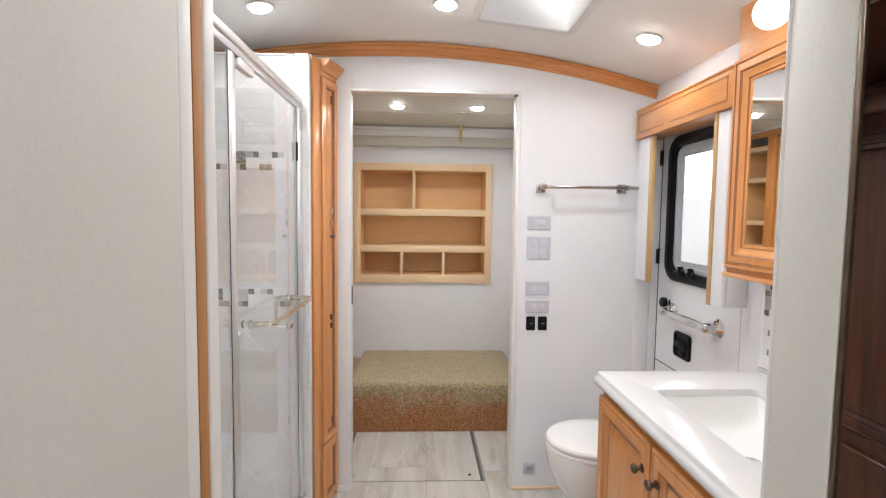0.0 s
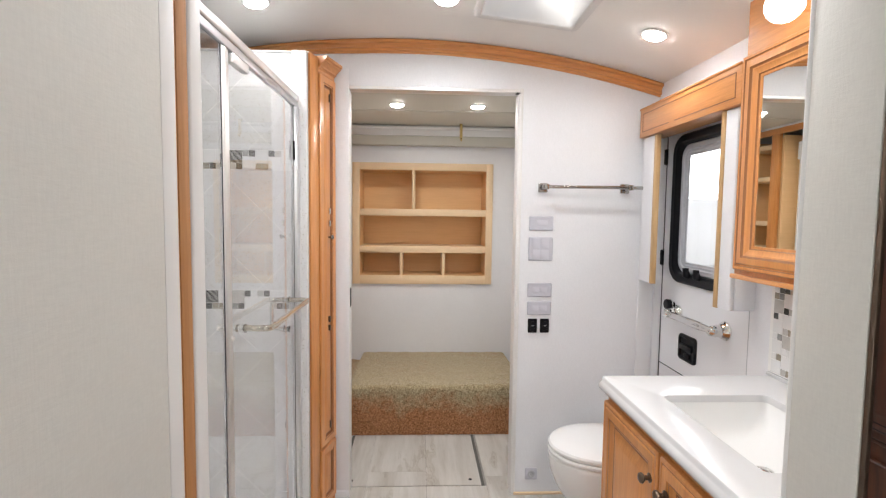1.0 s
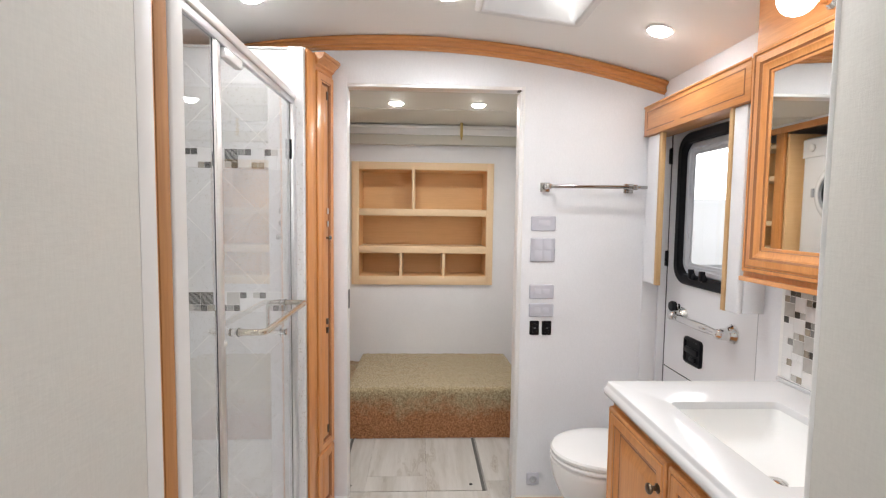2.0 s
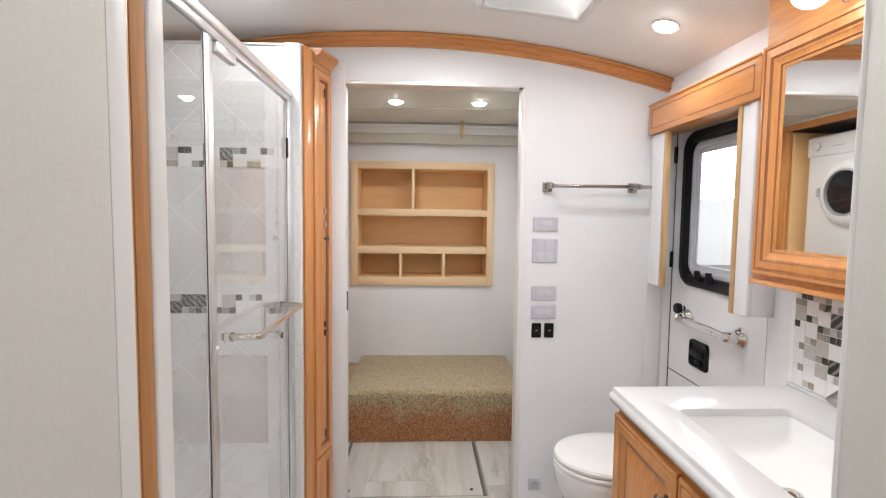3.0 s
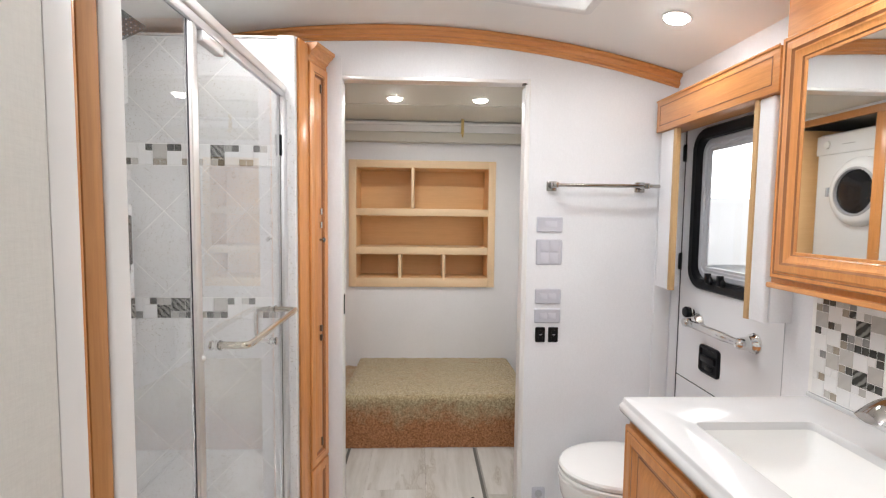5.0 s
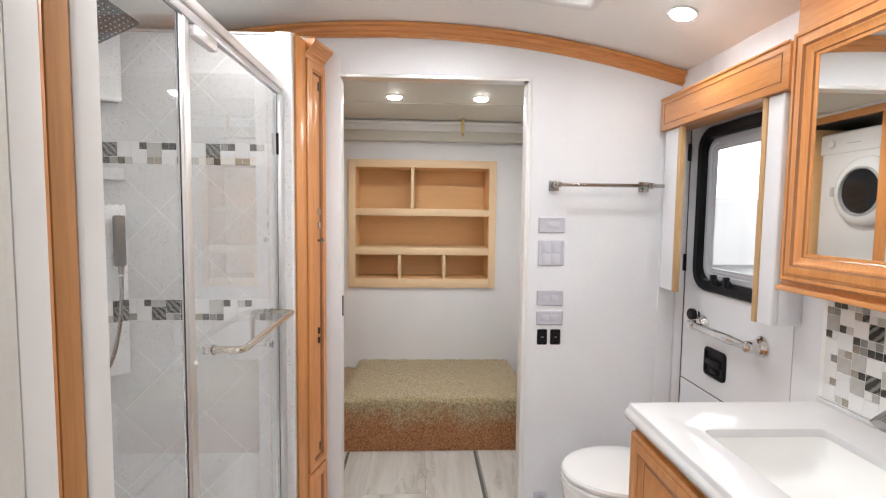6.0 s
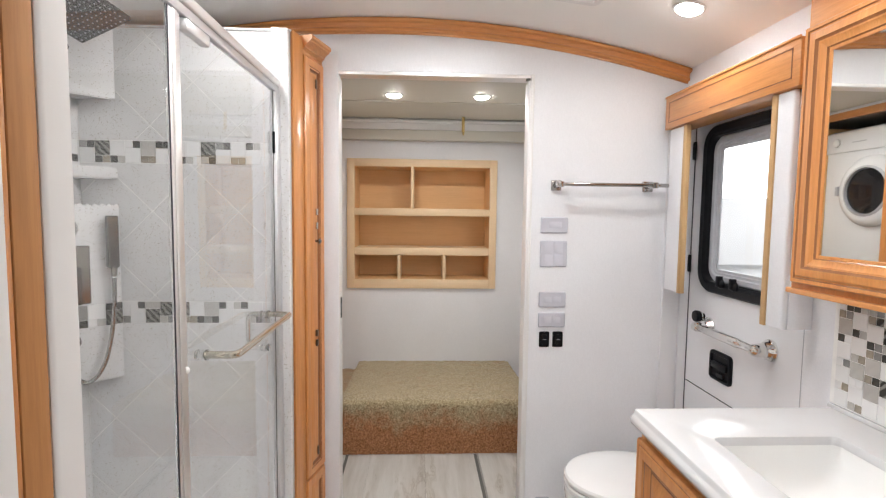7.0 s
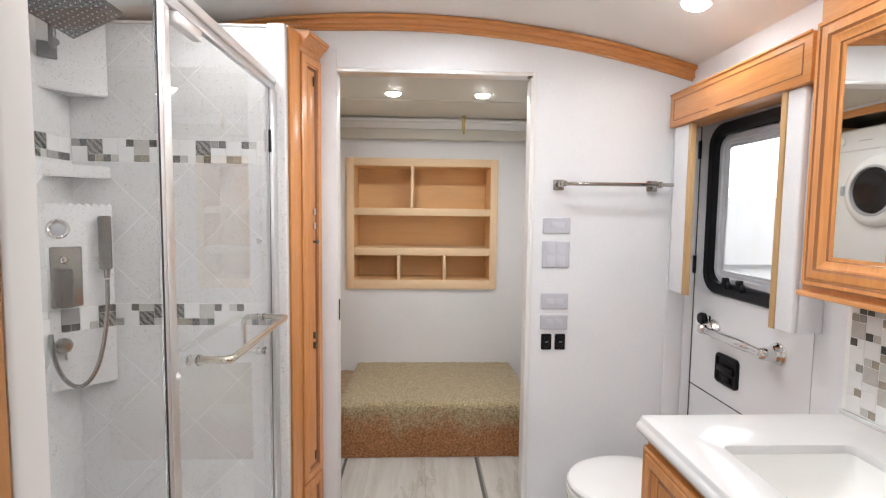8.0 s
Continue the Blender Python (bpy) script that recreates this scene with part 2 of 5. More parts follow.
def striped_tile():
    m, nt, b = nodes_of("dark_striped_glass_tile", 0.08)
    v = coords(nt, (1, 1, 1))
    w = nt.nodes.new("ShaderNodeTexWave")
    w.inputs["Scale"].default_value, w.inputs["Distortion"].default_value = 26, 5
    w.inputs["Detail"].default_value, w.bands_direction = 2, "DIAGONAL"
    nt.links.new(v.outputs[0], w.inputs[0])
    r = ramp_node(nt, [(0.2, (0.05, 0.05, 0.045)), (0.8, (0.27, 0.27, 0.25))])
    nt.links.new(w.outputs[0], r.inputs[0])
    nt.links.new(r.outputs[0], b.inputs["Base Color"])
    return m


TILES = [
    plain("white_glass_tile", (0.83, 0.83, 0.83), 0.08, 0, 0.03, 8, 90, 0.02),
    plain("pale_grey_stone_tile", (0.53, 0.52, 0.50), 0.15, 0, 0.08, 30, 90, 0.05),
    plain("mid_grey_glass_tile", (0.30, 0.30, 0.295), 0.08, 0, 0.1, 30, 90, 0.03),
    plain("taupe_stone_tile", (0.36, 0.32, 0.26), 0.2, 0, 0.12, 40, 120, 0.08),
    plain("charcoal_glass_tile", (0.075, 0.075, 0.07), 0.08, 0, 0.25, 30, 90, 0.03),
    striped_tile(),
]

# ---- builders ----
BASE = {}


def thing(name, at, label, category, group="", kind=""):
    e = new(name)
    e.empty_display_size = 0.05
    e.location = at
    BASE[e] = Vector(at)
    return tagged(e, label, category, group, kind)


def finish(bm, name, mats):
    me = bpy.data.meshes.new(name)
    bmesh.ops.recalc_face_normals(bm, faces=bm.faces[:])
    bm.to_mesh(me)
    bm.free()
    for m in mats if isinstance(mats, (list, tuple)) else [mats]:
        me.materials.append(m)
    return me


def shade(me, degrees=35):
    me.polygons.foreach_set("use_smooth", [True] * len(me.polygons))
    me.set_sharp_from_angle(angle=radians(degrees))


def part(name, bm, mats, parent, label="", smooth=True):
    """Links a bmesh, made in world metres, as one mesh under a thing or a part."""
    off = BASE[parent]
    bmesh.ops.translate(bm, verts=bm.verts[:], vec=-off)
    me = finish(bm, name, mats)
    if smooth:
        shade(me)
    o = new(name, me)
    o.parent = parent
    BASE[o] = off
    if label:
        o["label"] = label
    return o


def single(name, bm, mats, label, category, kind="", group="", at=(0, 0, 0)):
    """A thing or a piece of the setting that is one mesh."""
    bmesh.ops.translate(bm, verts=bm.verts[:], vec=-Vector(at))
    me = finish(bm, name, mats)
    shade(me)
    o = new(name, me)
    o.location = at
    BASE[o] = Vector(at)
    return tagged(o, label, category, group, kind)


def B(bm, x0, x1, y0, y1, z0, z1, bevel=0.0, seg=2, mat=0):
    """Adds a box between two corners, with its edges eased."""
    r = bmesh.ops.create_cube(bm, size=1, matrix=Matrix.Translation(((x0 + x1) / 2, (y0 + y1) / 2, (z0 + z1) / 2)) @ Matrix.Diagonal((abs(x1 - x0), abs(y1 - y0), abs(z1 - z0), 1)))
    fs = list({f for v in r["verts"] for f in v.link_faces})
    for f in fs:
        f.material_index = mat
    if bevel:
        es = list({e for v in r["verts"] for e in v.link_edges})
        bmesh.ops.bevel(bm, geom=es, offset=bevel, segments=seg, affect="EDGES", profile=0.5)
    return bm


def box(*a, **k):
    return B(bmesh.new(), *a, **k)


def loft(bm, rings, close=True, cap0=False, cap1=False, mats=None):
    """Joins rings of points, each to the next, with quads."""
    vs = [[bm.verts.new(p) for p in r] for r in rings]
    n = len(rings[0])
    for i in range(len(vs) - 1):
        for j in range(n if close else n - 1):
            k = (j + 1) % n
            f = bm.faces.new((vs[i][j], vs[i][k], vs[i + 1][k], vs[i + 1][j]))
            if mats:
                f.material_index = mats[i]
    if cap0:
        f = bm.faces.new(vs[0])
        f.material_index = mats[0] if mats else 0
    if cap1:
        f = bm.faces.new(vs[-1])
        f.material_index = mats[-1] if mats else 0
    return bm


def rounded(w, h, r, k=5):
    """A rounded rectangle about the origin, as pairs."""
    r = max(r, 1e-4)
    out = []
    for sx, sy, a0 in ((1, 1, 0), (-1, 1, 90), (-1, -1, 180), (1, -1, 270)):
        for i in range(k + 1):
            a = radians(a0 + 90 * i / k)
            out.append((sx * (w / 2 - r) + r * math.cos(a), sy * (h / 2 - r) + r * math.sin(a)))
    return out


def panel(bm, o, u, v, n, w, h, profile, r=0.0, fill=True, mats=None, k=5):
    """A framed form on the plane of u and v with its middle at o: rings of (inset, height along n), the last one closed."""
    o, u, v, n = Vector(o), Vector(u), Vector(v), Vector(n)
    rings = []
    for ins, d in profile:
        rings.append([o + u * a + v * b + n * d for a, b in rounded(w - 2 * ins, h - 2 * ins, max(r - ins, 0.0005) if r else 0.0, k if r else 1)])
    return loft(bm, rings, True, False, fill, mats)


def tube(bm, pts, r, seg=10, caps=True):
    """A round bar along a line of points."""
    pts = [Vector(p) for p in pts]
    rings = []
    t0 = (pts[1] - pts[0]).normalized()
    up = t0.orthogonal().normalized()
    for i, p in enumerate(pts):
        t = (pts[min(i + 1, len(pts) - 1)] - pts[max(i - 1, 0)]).normalized()
        up = (up - t * up.dot(t)).normalized()
        s = t.cross(up)
        rr = r[i] if isinstance(r, (list, tuple)) else r
        rings.append([p + (up * math.cos(2 * math.pi * j / seg) + s * math.sin(2 * math.pi * j / seg)) * rr for j in range(seg)])
    return loft(bm, rings, True, caps, caps)


def bend(pts, r=0.015, k=5):
    """Rounds the corners of a line of points."""
    pts = [Vector(p) for p in pts]
    out = [pts[0]]
    for a, b, c in zip(pts, pts[1:], pts[2:]):
        d0, d1 = (a - b), (c - b)
        rr = min(r, d0.length / 2.1, d1.length / 2.1)
        p0, p1 = b + d0.normalized() * rr, b + d1.normalized() * rr
        for i in range(k + 1):
            t = i / k
            out.append(p0 * (1 - t) ** 2 + b * 2 * t * (1 - t) + p1 * t ** 2)
    out.append(pts[-1])
    return out


def turned(bm, o, axis, prof, seg=24):
    """A turned form: (radius, distance along the axis) from o."""
    o, axis = Vector(o), Vector(axis).normalized()
    u = axis.orthogonal().normalized()
    w = axis.cross(u)
    rings = [[o + axis * d + (u * math.cos(2 * math.pi * j / seg) + w * math.sin(2 * math.pi * j / seg)) * max(r, 1e-4) for j in range(seg)] for r, d in prof]
    return loft(bm, rings, True, True, True)


X, Y, Z = Vector((1, 0, 0)), Vector((0, 1, 0)), Vector((0, 0, 1))


def vault(x):
    """The height of the curved ceiling at x."""
    return 2.173 - (x + 0.08) ** 2 / 8.6


DOOR_PROFILE = [(0, 0), (0, 0.014), (0.004, 0.019), (0.010, 0.019), (0.012, 0.0165), (0.0145, 0.0165), (0.018, 0.020), (0.040, 0.020), (0.043, 0.016), (0.047, 0.016), (0.052, 0.010), (0.060, 0.006), (0.065, 0.006), (0.095, 0.015), (0.099, 0.0155)]
DOOR_MATS = [0, 0, 0, 0, 1, 0, 0, 0, 1, 0, 0, 1, 0, 0, 0]


# ---- the large structure ----
RW, RT = 2.38, 2.45          # rear wall: near and far face
DX0, DX1, DZ = -0.338, 0.465, 1.965   # doorway in it
SX = 1.13                    # side wall
LX = -0.300                  # passage wall
BW = 3.94                    # far wall of the wardrobe room
single("floor_base", B(box(-1.4, 1.25, 0.62, 4.28, -0.12, -0.006), -0.6, 2.2, -2.0, 0.62, -0.12, -0.006), M_SUB, "grey subfloor under the vinyl planks", "floor", "structure")

bm = bmesh.new()
B(bm, -1.35, DX0, RW, RT, 0, 2.3)
B(bm, DX1, 1.2, RW, RT, 0, 2.3)
B(bm, DX0, DX1, RW, RT, DZ, 2.3)
single("wall_rear", bm, M_WALL, "white vinyl covered partition wall with a doorway", "wall", "structure")

bm = bmesh.new()
EY0, EY1, EZ1 = 1.67, 2.362, 1.90    # the outside door's opening
B(bm, SX, 1.2, 0.750, EY0, 0, 2.3)
B(bm, SX, 1.2, EY1, RW, 0, 2.3)
B(bm, SX, 1.2, EY0, EY1, EZ1, 2.3)
single("wall_side", bm, M_WALL, "white vinyl covered outer wall round a door", "wall", "structure")

single("wall_passage", box(-0.49, LX, -1.95, 0.638, 0, 2.3, bevel=0.004), M_PANEL, "grey-white linen vinyl passage wall", "wall", "structure")
single("wall_jamb", box(0.56, 1.2, 0.629, 0.750, 0, 2.3, bevel=0.006), M_PANEL, "grey-white linen vinyl wall end beside the vanity", "wall", "structure")
single("wall_shower_side", box(-1.35, -0.491, 0.66, 0.745, 0, 2.3), M_SHOWER, "white speckled end wall of the shower", "wall", "structure")
single("wall_shower_back", box(-1.35, -1.23, 0.745, RW, 0, 2.3), M_SHOWER, "white speckled back wall of the shower", "wall", "structure")
single("wall_behind", box(-0.6, 2.2, -2.0, -1.95, 0, 2.3), M_PANEL, "grey-white vinyl wall of the bedroom", "wall", "structure")
single("wall_bedroom", box(2.0, 2.2, -1.95, 0.629, 0, 2.3), M_PANEL, "grey-white vinyl side wall of the bedroom", "wall", "structure")
single("wall_bedroom_end", box(1.2, 2.0, 0.629, 0.750, 0, 2.3), M_PANEL, "grey-white vinyl end wall of the bedroom", "wall", "structure")

# jamb of the pocket door
single("jamb_bead", box(-0.40, LX - 0.001, 0.6385, 0.6735, 0, 2.25, bevel=0.003), M_TRIMW, "white rounded bead on the pocket door jamb", "trim", "structure")
single("jamb_bead", box(-0.49, LX - 0.002, 0.7145, 0.7495, 0, 2.25, bevel=0.004, seg=3), M_TRIMW, "white rounded edge of the pocket door jamb", "trim", "structure")
pk = thing("pocket_door", (-0.4, 0.70, 0), "honey maple edge of a pocket door slid open", "door", "", "structure")
part("leaf", box(-0.46, LX - 0.004, 0.6825, 0.712, 0.004, 2.02, bevel=0.002), M_EDGE, pk)
part("edge_band", box(-0.46, LX - 0.005, 0.675, 0.682, 0.004, 2.02, bevel=0.0015), M_MAPLE_Z, pk, "lighter maple edge band")
single("jamb_bead", box(0.558, 0.58, 0.744, 0.7565, 0, 2.25, bevel=0.007, seg=3), M_TRIMW, "white rounded bead on the wall end", "trim", "structure")


def ceiling_sheet(x0, x1, y0, y1, hole=None):
    """The curved ceiling, 4 cm thick, with an opening."""
    xs = sorted({*[x0 + (x1 - x0) * i / 40 for i in range(41)], *((hole[0], hole[1]) if hole else ())})
    ys = sorted({y0, y1, *((hole[2], hole[3]) if hole else ())})
    bm = bmesh.new()
    for up, flip in ((0.0, 1), (0.05, -1)):
        grid = [[bm.verts.new((x, y, vault(x) + up)) for y in ys] for x in xs]
        for i in range(len(xs) - 1):
            for j in range(len(ys) - 1):
                if hole and hole[0] - 1e-6 <= xs[i] < hole[1] - 1e-6 and hole[2] - 1e-6 <= ys[j] < hole[3] - 1e-6:
                    continue
                bm.faces.new((grid[i][j], grid[i + 1][j], grid[i + 1][j + 1], grid[i][j + 1]))
    return bm


HOLE = (0.222, 0.592, 1.42, 2.025)
single("ceiling", ceiling_sheet(-1.35, 2.2, -2.0, RW, HOLE), M_CEIL, "off-white padded vinyl curved ceiling", "ceiling", "structure")
single("ceiling_wardrobe", box(-1.4, 1.2, RT, 4.1, 2.05, 2.09), M_CEIL2, "beige-grey vinyl flat ceiling", "ceiling", "structure")
roof = box(-1.5, 2.3, -2.1, HOLE[2] - 0.03, 2.36, 2.40)
B(roof, -1.5, 2.3, HOLE[3] + 0.03, 4.15, 2.36, 2.40)
B(roof, -1.5, HOLE[0] - 0.03, HOLE[2] - 0.03, HOLE[3] + 0.03, 2.36, 2.40)
B(roof, HOLE[1] + 0.03, 2.3, HOLE[2] - 0.03, HOLE[3] + 0.03, 2.36, 2.40)
single("roof", roof, M_DOORW, "white roof of the vehicle", "roof", "structure")

# skylight: a white well with a frosted dome and a flat rim
sky = thing("skylight", ((HOLE[0] + HOLE[1]) / 2, (HOLE[2] + HOLE[3]) / 2, 2.13), "white roof vent with a deep white well", "skylight", "", "structure")
cx, cy, w, h = (HOLE[0] + HOLE[1]) / 2, (HOLE[2] + HOLE[3]) / 2, HOLE[1] - HOLE[0], HOLE[3] - HOLE[2]
tilt = (vault(HOLE[1]) - vault(HOLE[0])) / w
UX = Vector((1, 0, tilt)).normalized()
bm = panel(bmesh.new(), (cx, cy, vault(cx) - 0.001), UX, Y, (0, 0, -1), w + 0.05, h + 0.05, [(0, -0.002), (0, 0.008), (0.004, 0.011), (0.024, 0.011), (0.03, 0.006), (0.03, -0.002)], 0.03, False)
part("rim", bm, M_TRIMW, sky)
bm = panel(bmesh.new(), (cx, cy, vault(cx)), UX, Y, (0, 0, 1), w, h, [(0.0, -0.004), (0.004, 0.02), (0.012, 0.2)], 0.03, False)
part("well", bm, M_TRIMW, sky)
pane = part("dome", box(HOLE[0] - 0.02, HOLE[1] + 0.02, HOLE[2] - 0.02, HOLE[3] + 0.02, 2.405, 2.411, bevel=0.002), M_PANE, sky, "clear acrylic lens")
pane.visible_shadow = False
window_lamp(HOLE[0] + 0.03, HOLE[1] - 0.03, HOLE[2] + 0.03, HOLE[3] - 0.03, 2.345, 0.2)

# wardrobe room beyond the doorway
single("wall_wardrobe_side", box(0.80, 0.9, RT, BW, 0, 2.1), M_WALL, "white vinyl side wall", "wall", "structure")
NX = -0.60
bm = bmesh.new()
B(bm, NX - 0.03, NX, RT, 2.88, 0, 2.06)
B(bm, NX - 0.03, NX, 2.88, BW, 2.035, 2.06)
B(bm, NX - 0.03, NX, 3.925, BW, 0, 2.035)
B(bm, -1.4, -1.3, RT, BW, 0, 2.06)
single("wall_laundry", bm, M_WALL, "white vinyl wall round the laundry niche", "wall", "structure")
head = thing("ceiling_header", (0.0, 3.86, 1.95), "glossy white header rail under the ceiling", "trim", "", "structure")
part("header_board", box(NX, 0.80, 3.85, BW, 1.905, 2.048, bevel=0.004, seg=2), M_CEIL2, head, "beige-grey lower board")
part("fascia", box(NX, 0.80, 3.832, 3.8495, 1.972, 2.049, bevel=0.006, seg=3), M_CERAMIC, head, "glossy white fascia")
part("header_rail", tube(bmesh.new(), [(NX, 3.826, 2.030), (0.80, 3.826, 2.030)], 0.012, 12), M_CERAMIC, head)
single("ceiling_seam", box(NX, 0.80, 3.30, 3.318, 2.045, 2.0515, bevel=0.002), M_CEIL2, "narrow ceiling seam strip", "trim", "structure")

# curved maple moulding under the ceiling on the rear wall
bm = bmesh.new()
prof = [(0, 0), (-0.030, 0.0), (-0.036, -0.004), (-0.037, -0.010), (-0.034, -0.016), (-0.022, -0.019), (-0.018, -0.026), (-0.0165, -0.034), (-0.020, -0.037), (-0.021, -0.044), (-0.017, -0.049), (-0.008, -0.051), (-0.007, -0.058), (0, -0.058)]
rings = []
for i in range(61):
    x = -1.228 + (SX - 0.002 + 1.228) * i / 60
    rings.append([(x, RW - 0.0005 + a, vault(x) - 0.001 + b * (1.0 if x > -0.3 else 1.0 - 0.3 * min(1, (-0.3 - x) / 0.5))) for a, b in prof])
loft(bm, rings, True, True, True)
single("arched_moulding", bm, M_MAPLE_X, "curved honey maple moulding along the ceiling", "trim", "structure")

# doorway lining: aluminium track and jamb strips
dw = thing("door_frame", (0.06, 2.41, 0), "white lined doorway with an aluminium pocket door track", "door frame", "", "structure")
part("track", box(DX0, DX1, RW + 0.002, RT + 0.002, DZ - 0.014, DZ + 0.0005, bevel=0.001), M_SATIN, dw, "bright aluminium head track")
part("jamb", box(DX1 - 0.012, DX1, RW - 0.003, RT + 0.003, 0, DZ - 0.022, bevel=0.004), M_TRIMW, dw)
part("jamb_channel", box(DX1 - 0.004, DX1 + 0.010, RW - 0.007, RW - 0.0005, 0, DZ + 0.002, bevel=0.002), M_TRIMW, dw, "thin white edge channel")
part("jamb", box(DX0 - 0.001, DX0 + 0.003, RW - 0.003, RT + 0.003, 0, DZ - 0.022, bevel=0.004), M_TRIMW, dw)
part("roller_bracket", box(DX1 - 0.024, DX1 - 0.008, RW - 0.005, RW + 0.02, DZ - 0.022, DZ - 0.0145, bevel=0.0015), M_GUN, dw, "dark corner bracket")
part("jamb_catch", box(DX0 + 0.0032, DX0 + 0.007, RW + 0.02, RW + 0.04, 0.93, 1.02, bevel=0.002), M_BLACK, dw, "small dark strike plate")
part("casing", box(-0.402, DX0 + 0.001, RW - 0.008, RW - 0.0005, 0, 2.04, bevel=0.003), M_WALL, dw)
part("plinth", box(-0.404, DX0 + 0.0025, RW - 0.016, RW - 0.0085, 0, 0.034, bevel=0.002), M_WALL, dw)
single("floor_strip", box(DX1 + 0.003, 0.78, RW - 0.013, RW - 0.001, 0, 0.013, bevel=0.004), M_BIRCH, "pale wooden strip along the foot of the wall", "trim", "structure")
single("corner_strip", box(1.055, SX - 0.001, RW - 0.012, RW - 0.001, 0, 1.742, bevel=0.003), M_DOORW, "white strip in the room corner", "trim", "structure")

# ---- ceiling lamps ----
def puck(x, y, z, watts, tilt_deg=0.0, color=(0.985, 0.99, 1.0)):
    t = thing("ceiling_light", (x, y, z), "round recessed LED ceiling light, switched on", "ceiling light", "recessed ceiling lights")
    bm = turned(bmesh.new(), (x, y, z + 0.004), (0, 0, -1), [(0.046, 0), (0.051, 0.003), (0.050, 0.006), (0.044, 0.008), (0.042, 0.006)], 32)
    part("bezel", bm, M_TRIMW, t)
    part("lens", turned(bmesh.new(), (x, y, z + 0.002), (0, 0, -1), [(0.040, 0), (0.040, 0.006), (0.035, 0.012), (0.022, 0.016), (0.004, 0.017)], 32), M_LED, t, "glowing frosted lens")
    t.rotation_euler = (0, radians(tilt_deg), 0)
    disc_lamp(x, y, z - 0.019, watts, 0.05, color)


# the last four stand out of view, added as fill light at guessed places
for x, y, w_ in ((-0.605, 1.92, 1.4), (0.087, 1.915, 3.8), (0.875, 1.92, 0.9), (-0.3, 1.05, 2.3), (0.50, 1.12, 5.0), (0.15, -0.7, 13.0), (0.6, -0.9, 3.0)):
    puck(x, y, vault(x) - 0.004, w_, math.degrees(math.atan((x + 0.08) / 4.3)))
for x in (-0.152, 0.347):
    puck(x, 3.14, 2.048, 3.5, 0.0, (1, 0.97, 0.92))

# ---- shelf on the far wall ----
def recessed_shelf():
    y0 = BW - 0.02
    t = thing("recessed_shelf", (0.017, BW, 0.827), "pale birch built-in shelf with six empty compartments", "shelf")
    x0, x1, z0, z1 = -0.532, 0.565, 0.828, 1.776
    fx0, fx1, fz0, fz1 = -0.477, 0.512, 0.895, 1.72
    part("stile", box(x0, fx0, y0, BW - 0.001, z0, z1, bevel=0.002), M_BIRCH_Z, t)
    part("stile", box(fx1, x1, y0, BW - 0.001, z0, z1, bevel=0.002), M_BIRCH_Z, t)
    part("rail", box(fx0, fx1, y0, BW - 0.001, fz1, z1, bevel=0.002), M_BIRCH, t)
    part("rail", box(fx0, fx1, y0, BW - 0.001, z0, fz0, bevel=0.002), M_BIRCH, t)
    d = BW + 0.285
    bm = box(fx0 - 0.01, fx1 + 0.01, d - 0.006, d, fz0 - 0.01, fz1 + 0.01)
    part("back_panel", bm, M_BIRCH_IN, t)
    for a, b in ((fx0 - 0.015, fx0 + 0.0), (fx1, fx1 + 0.015)):
        part("side_panel", box(a, b, y0 + 0.012, d - 0.007, fz0, fz1), M_BIRCH_IN, t)
    for a, b in ((fz0 - 0.015, fz0), (fz1, fz1 + 0.015)):
        part("end_panel", box(fx0, fx1, y0 + 0.012, d - 0.007, a, b), M_BIRCH_IN, t)
    for za, zb in ((1.365, 1.418), (1.075, 1.128)):
        part("shelf_board", box(fx0 + 0.0005, fx1 - 0.0005, y0 + 0.003, d - 0.008, za, zb, bevel=0.002), M_BIRCH, t)
    for xa, za, zb in ((-0.058, 1.419, fz1), (-0.152, fz0, 1.074), (0.181, fz0, 1.074)):
        part("divider", box(xa - 0.011, xa + 0.011, y0 + 0.004, d - 0.008, za + 0.0005, zb - 0.0005, bevel=0.002), M_BIRCH_Z, t)


# the far wall stands in pieces round the recess
bm = bmesh.new()
B(bm, -1.4, -0.495, BW, 4.24, 0, 2.1)
B(bm, 0.53, 1.2, BW, 4.24, 0, 2.1)
B(bm, -0.495, 0.53, BW, 4.24, 0, 0.878)
B(bm, -0.495, 0.53, BW, 4.24, 1.737, 2.1)
B(bm, -1.4, 1.2, 4.24, 4.28, 0, 2.1)
single("wall_far", bm, M_WALL, "white vinyl far wall round a recessed shelf", "wall", "structure")
recessed_shelf()

